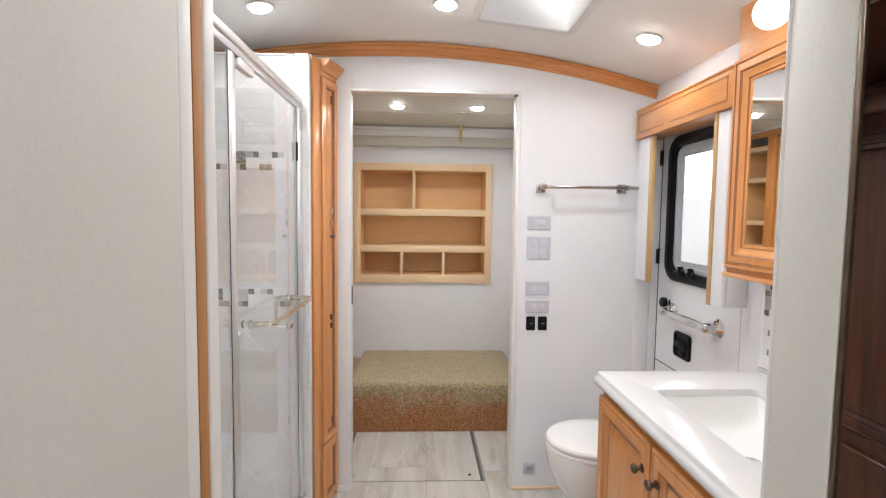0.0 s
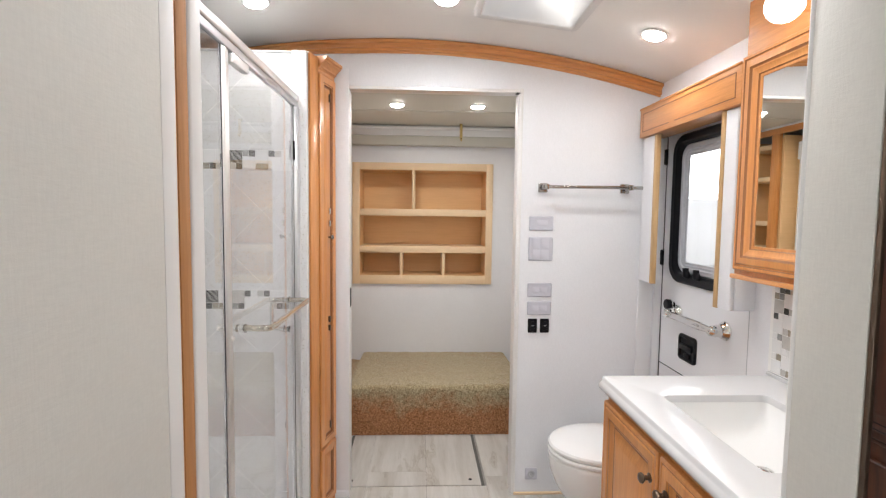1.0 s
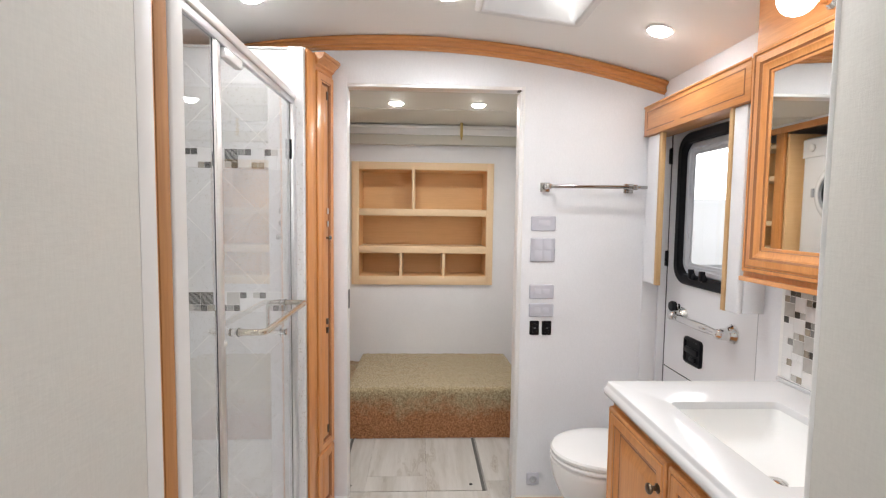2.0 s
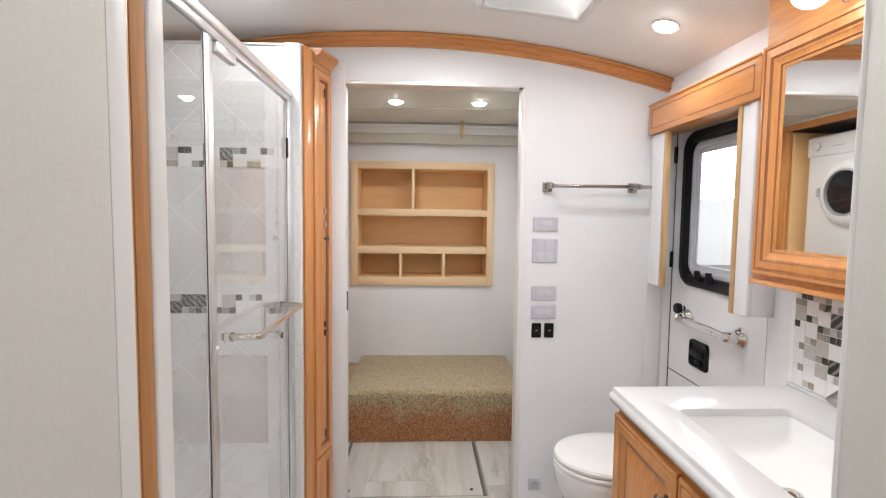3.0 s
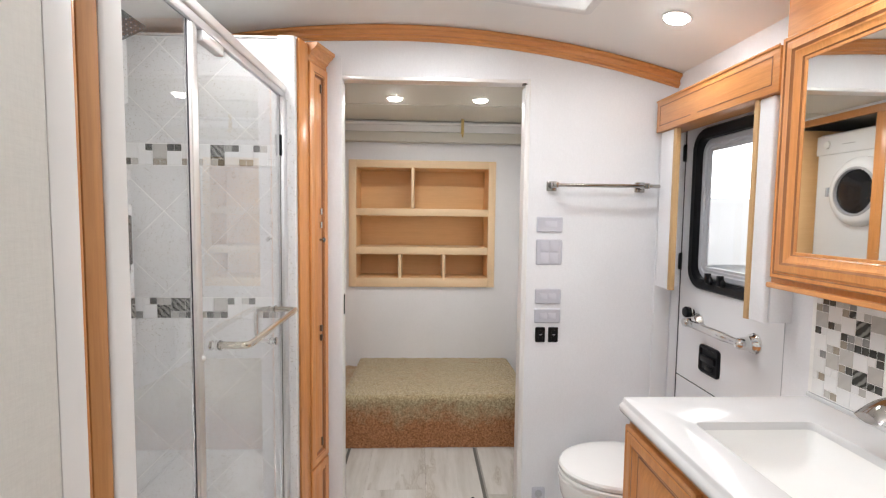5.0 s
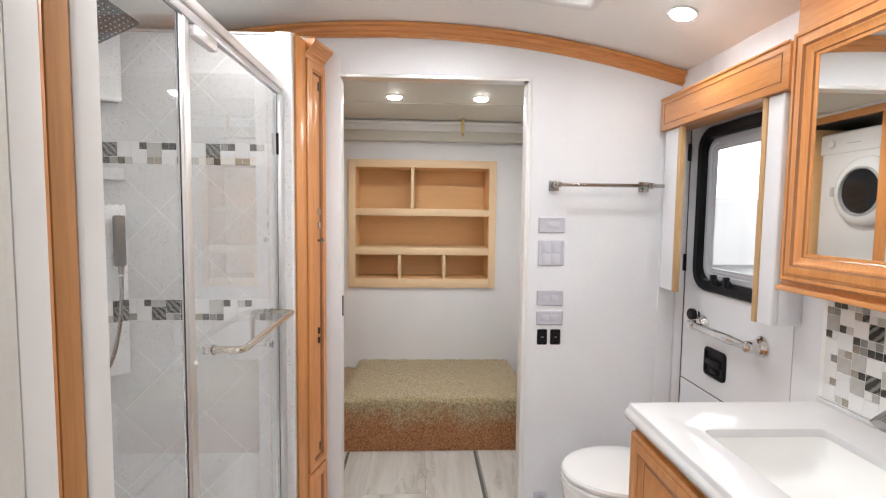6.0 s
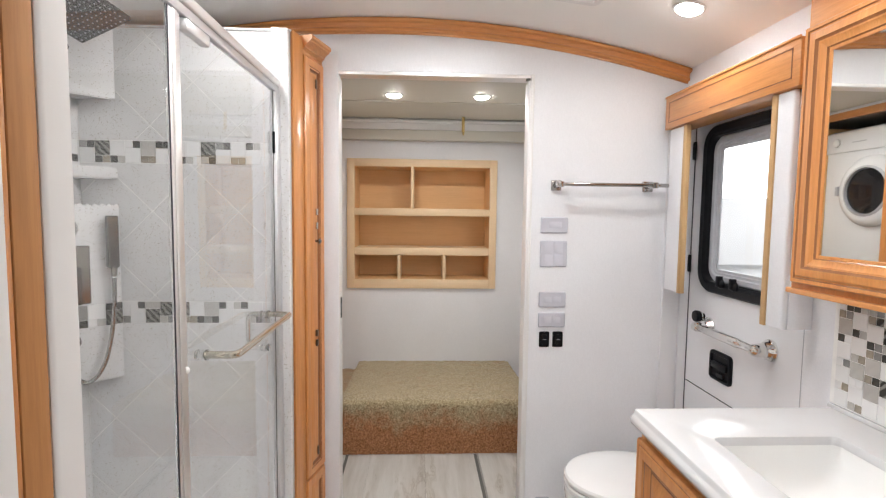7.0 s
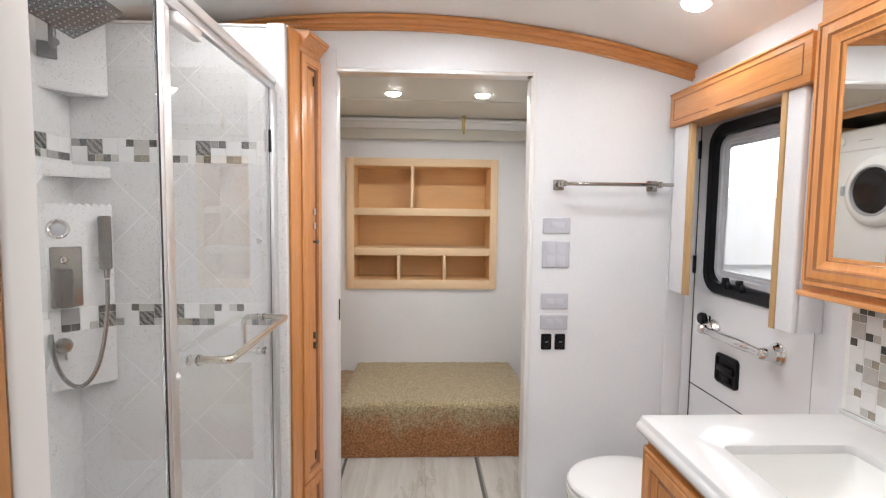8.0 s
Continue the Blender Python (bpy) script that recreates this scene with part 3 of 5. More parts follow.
# ---- carpeted step ----
def pile_block(x0, x1, y0, y1, z0, z1, r=0.03, step=0.012, amp=0.005, drop=0.0):
    """A block with rounded top edges whose faces are roughened like cut pile."""
    bm = bmesh.new()
    path = [(y0, z0)]
    n = max(2, int((z1 - r - z0) / step))
    path += [(y0, z0 + (z1 - r - z0) * i / n) for i in range(1, n + 1)]
    path += [(y0 + r - r * math.cos(radians(a)), z1 - r + r * math.sin(radians(a))) for a in (22, 45, 67, 90)]
    n = int((y1 - y0 - r) / step)
    path += [(y0 + r + (y1 - y0 - r) * i / n, z1) for i in range(1, n + 1)]
    m = int((x1 - x0) / step)
    rows = []
    for i in range(m + 1):
        x = x0 + (x1 - x0) * i / m
        edge = min(1.0, min(x - x0, x1 - x) / 0.02)
        row = []
        for y, z in path:
            q = Vector((x, y, z))
            k = noise.noise(q * 95) * amp + noise.noise(q * 14) * amp * 0.8
            row.append((x, y - (k if z < z1 - 0.001 else 0), z - drop * (y - y0) / (y1 - y0) - (1 - edge) * 0.008 * (z > z1 - r) + (k if z >= z1 - r else 0)))
        rows.append(row)
    loft(bm, rows, False)
    for i in (0, -1):
        vs = [bm.verts.new(p) for p in rows[i]] + [bm.verts.new((rows[i][0][0], y1, z0))]
        bm.faces.new(vs)
    return bm


st = thing("carpeted_step", (0.1, 3.5, 0), "beige cut-pile carpet covered step against the far wall, rusty shade painted on its riser", "step")
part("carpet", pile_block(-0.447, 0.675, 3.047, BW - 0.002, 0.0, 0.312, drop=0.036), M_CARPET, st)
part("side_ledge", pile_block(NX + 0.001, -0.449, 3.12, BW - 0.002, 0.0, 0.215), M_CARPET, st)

# ---- laundry niche, seen in the vanity mirror ----
def appliance(z0, z1, name, label):
    xf = -0.70
    t = thing(name, (-1.0, 3.19, z0), label, "laundry machine")
    part("body", box(xf - 0.55, xf, 2.895, 3.485, z0 + 0.01, z1, bevel=0.02, seg=4), M_APPL, t)
    part("control_panel", box(xf, xf + 0.012, 2.90, 3.48, z1 - 0.14, z1 - 0.012, bevel=0.006, seg=3), M_APPL, t)
    zc = (z0 + z1) / 2 + 0.09
    part("dial", turned(bmesh.new(), (xf + 0.012, 3.39, z1 - 0.075), X, [(0.027, 0), (0.026, 0.012), (0.016, 0.017), (0.003, 0.017)], 24), M_CERAMIC, t)
    part("control_marks", box(xf + 0.012, xf + 0.0126, 3.18, 3.28, z1 - 0.085, z1 - 0.08), M_GREYP, t)
    d = part("porthole_door", turned(bmesh.new(), (xf, 3.135, zc - 0.025), X, [(0.215, 0), (0.215, 0.01), (0.20, 0.03), (0.165, 0.042), (0.145, 0.04), (0.14, 0.02), (0.01, 0.02)], 40), M_APPL, t)
    part("porthole_ring", turned(bmesh.new(), (xf + 0.02, 3.135, zc - 0.025), X, [(0.152, 0), (0.152, 0.026), (0.14, 0.03), (0.137, 0.01)], 40), M_GREYP, d, "grey ring")
    part("porthole_glass", turned(bmesh.new(), (xf + 0.022, 3.135, zc - 0.025), X, [(0.138, 0), (0.135, 0.012), (0.10, 0.024), (0.05, 0.03), (0.004, 0.031)], 40), M_DARKGL, d, "dark domed glass")
    part("door_catch", box(xf + 0.01, xf + 0.045, 3.33, 3.35, zc - 0.05, zc + 0.01, bevel=0.004), M_GREYP, d)
    return t


single("niche_floor", box(-1.3, NX - 0.03, 2.88, 3.535, 0.001, 0.1), M_BIRCH_IN, "birch floor of the laundry niche", "shelf", "structure")
appliance(0.10, 1.03, "washing_machine", "white front-loading washing machine below a dryer")
appliance(1.03, 1.94, "tumble_dryer", "white front-loading dryer with a dark porthole, stacked")
nf = thing("niche_frame", (NX, 3.4, 0), "honey maple face frame round the laundry niche and cubby shelf", "frame")
for a, b in ((2.88, 2.95), (3.54, 3.62), (3.90, 3.924)):
    part("stile", box(NX - 0.018, NX + 0.006, a, b, 0, 1.99, bevel=0.002), M_MAPLE_Z, nf)
part("rail", box(NX - 0.018, NX + 0.006, 2.88, 3.924, 1.9905, 2.034, bevel=0.002), M_MAPLE_Y, nf)
part("side_board", box(-1.2, NX - 0.019, 3.52, 3.536, 0.1, 1.98), M_BIRCH_IN, nf)
cb = thing("cubby_shelf", (NX, 3.76, 0.05), "birch cubby shelf column with empty compartments", "shelf")
part("back_panel", box(-0.94, -0.93, 3.62, 3.90, 0.05, 1.97), M_BIRCH_IN, cb)
part("side_panel", box(-0.929, NX - 0.019, 3.605, 3.62, 0.05, 1.97), M_BIRCH_IN, cb)
part("side_panel", box(-0.929, NX - 0.019, 3.90, 3.912, 0.05, 1.97), M_BIRCH_IN, cb)
for z in (0.06, 0.45, 0.80, 1.13, 1.325, 1.655, 1.89):
    part("shelf_board", box(-0.929, NX + 0.003, 3.6205, 3.8995, z, z + 0.035, bevel=0.002), M_BIRCH, cb)

# brass rod holder under the header
bm = box(0.283, 0.303, 3.738, 3.742, 1.945, 2.05, bevel=0.001)
tube(bm, [(0.293, 3.74, 1.945), (0.293, 3.735, 1.932), (0.293, 3.72, 1.926), (0.293, 3.71, 1.938)], 0.006, 8)
single("rod_hook", bm, M_BRASS, "brass clothes rod hook under the ceiling", "hook", at=(0.293, 3.74, 2.05))

# ---- things on the rear wall ----
def towel_bar():
    t = thing("towel_bar", (0.77, RW, 1.51), "polished nickel towel bar on square posts", "towel bar")
    z, yb = 1.511, RW - 0.072
    part("bar", tube(bmesh.new(), [(0.56, yb, z), (1.03, yb, z)], 0.008, 14), M_NICKEL, t)
    for x in (0.577, 0.972):
        bm = box(x - 0.022, x + 0.022, RW - 0.012, RW - 0.0005, z - 0.024, z + 0.02, bevel=0.003)
        B(bm, x - 0.012, x + 0.012, yb - 0.012, RW - 0.012, z - 0.012, z + 0.012, bevel=0.003)
        part("post", bm, M_NICKEL, t)


towel_bar()


def plate(z0, z1, rockers, x0=0.516, x1=0.633):
    t = thing("switch_plate", ((x0 + x1) / 2, RW, (z0 + z1) / 2), "pale grey wall plate with flat rockers", "wall switch", "wall switches")
    xc, zc, w, h = (x0 + x1) / 2, (z0 + z1) / 2, x1 - x0, z1 - z0
    part("cover", panel(bmesh.new(), (xc, RW - 0.0005, zc), X, Z, -Y, w, h, [(0, 0), (0, 0.003), (0.004, 0.0065)], 0.006), M_PLATE, t)
    for rx, rz, rw, rh in rockers:
        part("rocker", panel(bmesh.new(), (xc + rx, RW - 0.0069, zc + rz), X, Z, -Y, rw, rh, [(0, 0), (0, 0.0008), (0.0015, 0.0014)], 0.002), M_PLATE2, t)


plate(1.306, 1.375, [(0.005, 0.002, 0.055, 0.026)])
plate(1.161, 1.274, [(-0.021, 0.027, 0.037, 0.048), (0.021, 0.027, 0.037, 0.048), (-0.021, -0.027, 0.037, 0.048), (0.021, -0.027, 0.037, 0.048)])
plate(0.986, 1.054, [(-0.02, 0, 0.034, 0.026), (0.02, 0, 0.034, 0.026)])
plate(0.899, 0.964, [(-0.02, 0, 0.034, 0.026), (0.02, 0, 0.034, 0.026)])
for x0 in (0.522, 0.581):
    t = thing("rocker_switch", (x0 + 0.022, RW, 0.846), "small black rocker switch", "wall switch", "black rocker switches")
    part("cover", panel(bmesh.new(), (x0 + 0.022, RW - 0.0005, 0.846), X, Z, -Y, 0.044, 0.068, [(0, 0), (0, 0.005), (0.003, 0.008)], 0.005), M_BLACK, t)
    part("rocker", box(x0 + 0.012, x0 + 0.032, RW - 0.0135, RW - 0.0086, 0.824, 0.868, bevel=0.002), M_BLACK, t)
    part("marking", box(x0 + 0.016, x0 + 0.028, RW - 0.0142, RW - 0.0136, 0.846, 0.849), M_GREYP, t)
t = thing("wall_outlet", (0.555, RW, 0.105), "small pale grey outlet low on the wall", "outlet")
part("cover", panel(bmesh.new(), (0.555, RW - 0.0005, 0.105), X, Z, -Y, 0.06, 0.058, [(0, 0), (0, 0.005), (0.003, 0.007)], 0.006), M_PLATE, t)
part("insert", turned(bmesh.new(), (0.555, RW - 0.007, 0.105), -Y, [(0.018, 0), (0.018, 0.003), (0.012, 0.004), (0.008, 0.001)], 20), M_GREYP, t)

# ---- outside door with its window ----
OX = 1.168
od = thing("door_outside", (OX, 2.01, 0), "white gelcoat outside door with a black-framed window, shut", "door", "", "structure")
dyc, dzc, dw_, dh_ = (EY0 + EY1) / 2, 0.95, EY1 - EY0 - 0.012, 1.88
WY, WZ, WW, WH = 2.003, 1.414, 0.547, 0.657
outer = [(OX, dyc + a, dzc + b) for a, b in rounded(dw_, dh_, 0.006, 5)]
inner = [(OX, WY + a, WZ + b) for a, b in rounded(WW - 0.05, WH - 0.05, 0.06, 5)]
inner2 = [(OX + 0.03, y, z) for _, y, z in inner]
bm = loft(bmesh.new(), [[(OX + 0.03, y, z) for _, y, z in outer], outer, inner, inner2])
part("leaf", bm, M_DOORW, od)
part("kick_seam", box(OX - 0.0015, OX + 0.001, EY0 + 0.01, EY1 - 0.01, 0.674, 0.678), M_RUBBER, od, "thin dark seam")
part("edge_seal", box(OX - 0.0025, OX + 0.002, EY1 - 0.0065, EY1 - 0.002, 0.0, 1.89), M_RUBBER, od, "thin dark seal")
part("edge_seal", box(SX - 0.0006, SX + 0.0005, EY0 - 0.004, EY0 - 0.001, 0.0, 1.06), M_GREYP, od, "thin grey seal")
part("door_jamb", box(SX + 0.001, OX - 0.003, EY1 - 0.002, EY1 - 0.0005, 0, EZ1 - 0.001), M_DOORW, od)
win = part("window_frame", panel(bmesh.new(), (OX, WY, WZ), Y, Z, -X, WW, WH, [(0, 0), (0, 0.012), (0.006, 0.018), (0.032, 0.018), (0.042, 0.010), (0.046, -0.012)], 0.085, False, k=10), M_BLACK, od, "black rounded frame")
part("sash", panel(bmesh.new(), (OX, WY, WZ), Y, Z, -X, WW - 0.088, WH - 0.088, [(0, -0.012), (0, -0.006), (0.006, -0.001), (0.022, -0.001), (0.027, -0.007), (0.036, -0.007), (0.039, -0.010), (0.048, -0.010), (0.050, -0.018)], 0.06, False, k=10), M_GREYP, win, "grey inner sash")
p_ = part("pane", panel(bmesh.new(), (OX + 0.017, WY, WZ), Y, Z, -X, WW - 0.16, WH - 0.16, [(0, 0), (0, 0.004)], 0.05, True, k=10), M_PANE, win)
p_.visible_shadow = False
for dy in (0.10, 0.02):
    bm = turned(bmesh.new(), (OX - 0.018, WY + dy, WZ - WH / 2 + 0.045), -X, [(0.018, 0), (0.018, 0.008), (0.012, 0.014), (0.003, 0.015)], 16)
    B(bm, OX - 0.04, OX - 0.018, WY + dy - 0.008, WY + dy + 0.008, WZ - WH / 2 + 0.035, WZ - WH / 2 + 0.075, bevel=0.003)
    part("window_latch", bm, M_BLACK, win)
for z in (1.66, 1.185):
    h_ = part("hinge", box(SX + 0.004, OX - 0.006, EY1 - 0.008, EY1 - 0.003, z - 0.035, z + 0.035, bevel=0.001), M_BLACK, od, "black hinge")
    part("hinge_pin", tube(bmesh.new(), [(OX - 0.008, EY1 - 0.012, z - 0.037), (OX - 0.008, EY1 - 0.012, z + 0.037)], 0.006, 10), M_BLACK, h_)
lt = part("latch_plate", panel(bmesh.new(), (OX, 2.105, 0.806), Y, Z, -X, 0.135, 0.115, [(0, 0), (0, 0.008), (0.005, 0.012), (0.012, 0.012), (0.016, 0.004)], 0.018), M_BLACK, od, "black recessed paddle latch")
part("paddle", box(OX - 0.018, OX - 0.006, 2.055, 2.15, 0.798, 0.823, bevel=0.004), M_BLACK, lt)
part("bolt_knob", box(OX - 0.014, OX - 0.005, 2.075, 2.12, 0.765, 0.785, bevel=0.003), M_BLACK, lt)
bm = turned(bmesh.new(), (OX, 2.24, 0.978), -X, [(0.012, 0), (0.012, 0.02), (0.023, 0.024), (0.024, 0.034), (0.02, 0.04), (0.004, 0.041)], 24)
ds = part("door_stop", bm, M_BLACK, od, "round black rubber stop")
part("stop_ring", turned(bmesh.new(), (OX - 0.014, 2.24, 0.978), -X, [(0.0165, 0), (0.0245, 0.002), (0.0245, 0.006), (0.0165, 0.009)], 24), M_CHROME, ds, "thin chrome ring")

gb = thing("grab_bar", (OX, 2.03, 0.945), "chrome grab bar with flared ends on the outside door", "grab bar")
gx, gz = OX - 0.052, 0.945
part("bar", tube(bmesh.new(), [(gx, 1.85, gz), (gx, 1.93, gz), (gx, 1.935, gz), (gx, 2.13, gz), (gx, 2.135, gz), (gx, 2.205, gz)], [0.013, 0.0145, 0.0168, 0.0168, 0.0145, 0.013], 16), M_CHROME, gb)
for y in (1.85, 2.195):
    part("end_post", turned(bmesh.new(), (OX - 0.0005, y, gz), -X, [(0.037, 0), (0.037, 0.005), (0.033, 0.009), (0.032, 0.014), (0.026, 0.022), (0.023, 0.030), (0.0235, 0.036), (0.021, 0.050), (0.019, 0.062), (0.013, 0.070), (0.002, 0.073)], 24), M_CHROME, gb)

# ---- window surround: valance and padded side legs ----
va = thing("window_valance", (1.07, 1.97, 1.742), "honey maple valance with a routed panel above the door window", "valance")
VX = 1.02
bm = box(VX, SX - 0.001, 1.607, 2.338, 1.743, 1.872, bevel=0.002)
part("box", bm, M_MAPLE_Y, va)
bm = bmesh.new()
for y0, y1, z0, z1 in ((1.635, 2.31, 1.846, 1.8495), (1.635, 2.02, 1.766, 1.7695), (2.07, 2.31, 1.766, 1.7695), (1.635, 1.6385, 1.766, 1.8495), (2.3065, 2.31, 1.766, 1.8495)):
    B(bm, VX - 0.0012, VX + 0.001, y0, y1, z0, z1)
part("routed_line", bm, M_GLAZE, va, "dark routed line")
part("face_edge", box(VX - 0.004, VX - 0.0002, 1.607, 2.338, 1.868, 1.876, bevel=0.001), M_MAPLE_Y, va)
for y0, y1, z0, e0, e1, r0, r1 in ((2.215, 2.325, 1.078, 2.193, 2.2145, 2.309, 2.325), (1.64, 1.706, 1.062, 1.7065, 1.726, 1.64, 1.656)):
    t = thing("window_side_panel", (1.08, y0, z0), "white padded window side panel with a pale wood edge", "window panel", "window side panels")
    part("pad", box(1.036, 1.056, y0, y1, z0, 1.742, bevel=0.006, seg=3), M_WALL, t)
    part("return_board", box(1.0565, SX - 0.001, r0, r1, z0 + 0.001, 1.741, bevel=0.003), M_WALL, t)
    part("wood_edge", box(1.033, 1.054, e0, e1, z0, 1.742, bevel=0.002), M_TAN, t, "pale wood edging")

# ---- mirrored cabinet with its globe lamp ----
mc = thing("mirror_cabinet", (1.07, 1.18, 1.19), "honey maple wall cabinet with a framed mirror door", "mirror cabinet")
CX, CY0, CY1 = 1.0, 0.80, 1.565
part("body", box(CX, SX - 0.001, CY0, CY1, 1.195, 1.86, bevel=0.002), M_MAPLE_Z, mc)
part("bottom_rail", box(CX - 0.012, SX - 0.001, CY0, CY1 + 0.006, 1.185, 1.2, bevel=0.004), M_MAPLE_Y, mc)
bm = bmesh.new()
loft(bm, [[(CX + dx, y, vault(CX) + 0.0 if top else 1.8605) for y, top in ((CY0, 0), (CY1 - 0.004, 0), (CY1 - 0.004, 1), (CY0, 1))] for dx in (0.004, 0.125)], True, True, True)
part("fascia", bm, M_MAPLE_Y, mc, "plain maple fascia up to the ceiling")
MC = (1.181, 1.541)
prof = [(0, 0), (0, 0.012), (0.004, 0.018), (0.012, 0.018), (0.015, 0.015), (0.019, 0.015), (0.022, 0.019), (0.040, 0.021), (0.046, 0.016), (0.050, 0.016), (0.054, 0.012), (0.066, 0.010), (0.069, 0.006), (0.076, 0.006), (0.078, 0.001)]
fm = [0, 0, 0, 1, 0, 0, 0, 1, 0, 0, 0, 1, 0, 0]
dr = part("door_frame", panel(bmesh.new(), (CX, MC[0], MC[1]), Y, Z, -X, 0.738, 0.652, prof, 0, False, fm), [M_MAPLE_Z, M_GLAZE], mc, "moulded maple mirror frame with dark glazed grooves")
part("mirror", box(CX - 0.0035, CX - 0.0008, MC[0] - 0.296, MC[0] + 0.296, MC[1] - 0.252, MC[1] + 0.252), M_MIRROR, dr, "clear mirror glass", smooth=False)
vl = thing("vanity_lamp", (CX, 1.29, 1.94), "frosted globe lamp on the maple fascia, switched on", "wall lamp")
part("canopy", turned(bmesh.new(), (CX + 0.003, 1.283, 1.912), -X, [(0.026, 0), (0.026, 0.008), (0.02, 0.014), (0.016, 0.018), (0.016, 0.05)], 24), M_CHROME, vl, "chrome holder")
part("globe", turned(bmesh.new(), (0.908, 1.283, 1.912), X, [(0.044 * math.sin(radians(a)), -0.044 * math.cos(radians(a))) for a in range(4, 160, 12)], 28), M_GLOBE, vl, "glowing frosted glass globe")

# ---- vanity ----
vt = thing("vanity_cabinet", (0.86, 1.18, 0), "honey maple vanity cabinet with two raised-panel doors", "cabinet")
VF, VY0, VY1 = 0.60, 0.758, 1.548
part("side_panel", box(VF + 0.02, SX - 0.001, VY1 - 0.018, VY1, 0.0, 0.826, bevel=0.002), M_MAPLE_Z, vt)
part("side_panel", box(VF + 0.02, SX - 0.001, VY0, VY0 + 0.018, 0.0, 0.826, bevel=0.002), M_MAPLE_Z, vt)
part("bottom", box(VF + 0.02, SX - 0.001, VY0 + 0.019, VY1 - 0.019, 0.09, 0.108), M_BIRCH_IN, vt)
part("toe_board", box(VF + 0.06, VF + 0.075, VY0 + 0.019, VY1 - 0.019, 0.0, 0.089), M_MAPLE_Y, vt)
for y0, y1 in ((VY0, VY0 + 0.04), (1.16, 1.20), (VY1 - 0.03, VY1)):
    part("stile", box(VF, VF + 0.0195, y0, y1, 0.09, 0.826, bevel=0.002), M_MAPLE_Z, vt)
for z0, z1 in ((0.09, 0.125), (0.79, 0.826)):
    part("rail", box(VF + 0.0005, VF + 0.019, VY0 + 0.04, VY1 - 0.03, z0, z1), M_MAPLE_Y, vt)
for y0, y1, ky in ((1.186, 1.536, 1.215), (0.826, 1.174, 1.135)):
    d = part("door", panel(bmesh.new(), (VF, (y0 + y1) / 2, 0.455), Y, Z, -X, y1 - y0, 0.69, DOOR_PROFILE, 0, True, DOOR_MATS), [M_MAPLE_Z, M_GLAZE], vt, "raised-panel door with dark glazed grooves")
    kb = part("knob", turned(bmesh.new(), (VF - 0.019, ky, 0.722), -X, [(0.012, 0), (0.012, 0.003), (0.006, 0.006), (0.006, 0.014), (0.011, 0.018), (0.0135, 0.022), (0.012, 0.027), (0.006, 0.03), (0.001, 0.0305)], 18), M_BRONZE, d, "antique bronze knob")

ct = thing("countertop", (0.86, 1.18, 0.826), "white quartz countertop with an undermounted rectangular basin", "countertop")
cx0, cx1, cy0, cy1 = 0.566, 1.142, 0.757, 1.562
ox, oy, ow, oh = (cx0 + cx1) / 2, (cy0 + cy1) / 2, cx1 - cx0, cy1 - cy0
hx, hy, hw, hh = 0.838, 1.167, 0.302, 0.42
def slab_ring(ins, z, r=0.02):
    return [(ox + a, oy + b, z) for a, b in rounded(ow - 2 * ins, oh - 2 * ins, max(r - ins, 0.004), 8)]
def hole_ring(ins, z, r=0.018):
    return [(hx + a, hy + b, z) for a, b in rounded(hw - 2 * ins, hh - 2 * ins, r, 8)]
rings = [hole_ring(-0.01, 0.852), slab_ring(0.022, 0.827), slab_ring(0.010, 0.829), slab_ring(0.003, 0.835), slab_ring(0.0, 0.844), slab_ring(0.002, 0.852), slab_ring(0.007, 0.858), slab_ring(0.010, 0.862), slab_ring(0.0105, 0.868), slab_ring(0.013, 0.872), slab_ring(0.018, 0.873), hole_ring(-0.003, 0.873), hole_ring(-0.001, 0.8722), hole_ring(0, 0.870), hole_ring(0, 0.8522), hole_ring(-0.01, 0.852)]
part("slab", loft(bmesh.new(), rings), M_COUNTER, ct)
rings = [hole_ring(-0.012, 0.8515), hole_ring(-0.001, 0.8515), hole_ring(0.002, 0.836), hole_ring(0.010, 0.803, 0.03), hole_ring(0.032, 0.780, 0.035), hole_ring(0.06, 0.769, 0.04), hole_ring(0.10, 0.762, 0.03), hole_ring(0.13, 0.760, 0.015)]
bs = part("basin", loft(bmesh.new(), rings, True, False, True), M_BASIN, ct, "white glazed basin")
part("drain", turned(bmesh.new(), (hx + 0.0, hy, 0.760), Z, [(0.024, 0), (0.024, 0.003), (0.018, 0.004), (0.017, 0.002), (0.01, 0.006), (0.001, 0.007)], 24), M_CHROME, bs, "chrome drain")
single("backsplash_curb", box(SX - 0.012, SX - 0.0005, 0.757, 1.558, 0.8732, 0.884, bevel=0.002), M_COUNTER, "white quartz upstand under the mosaic", "trim", "structure")

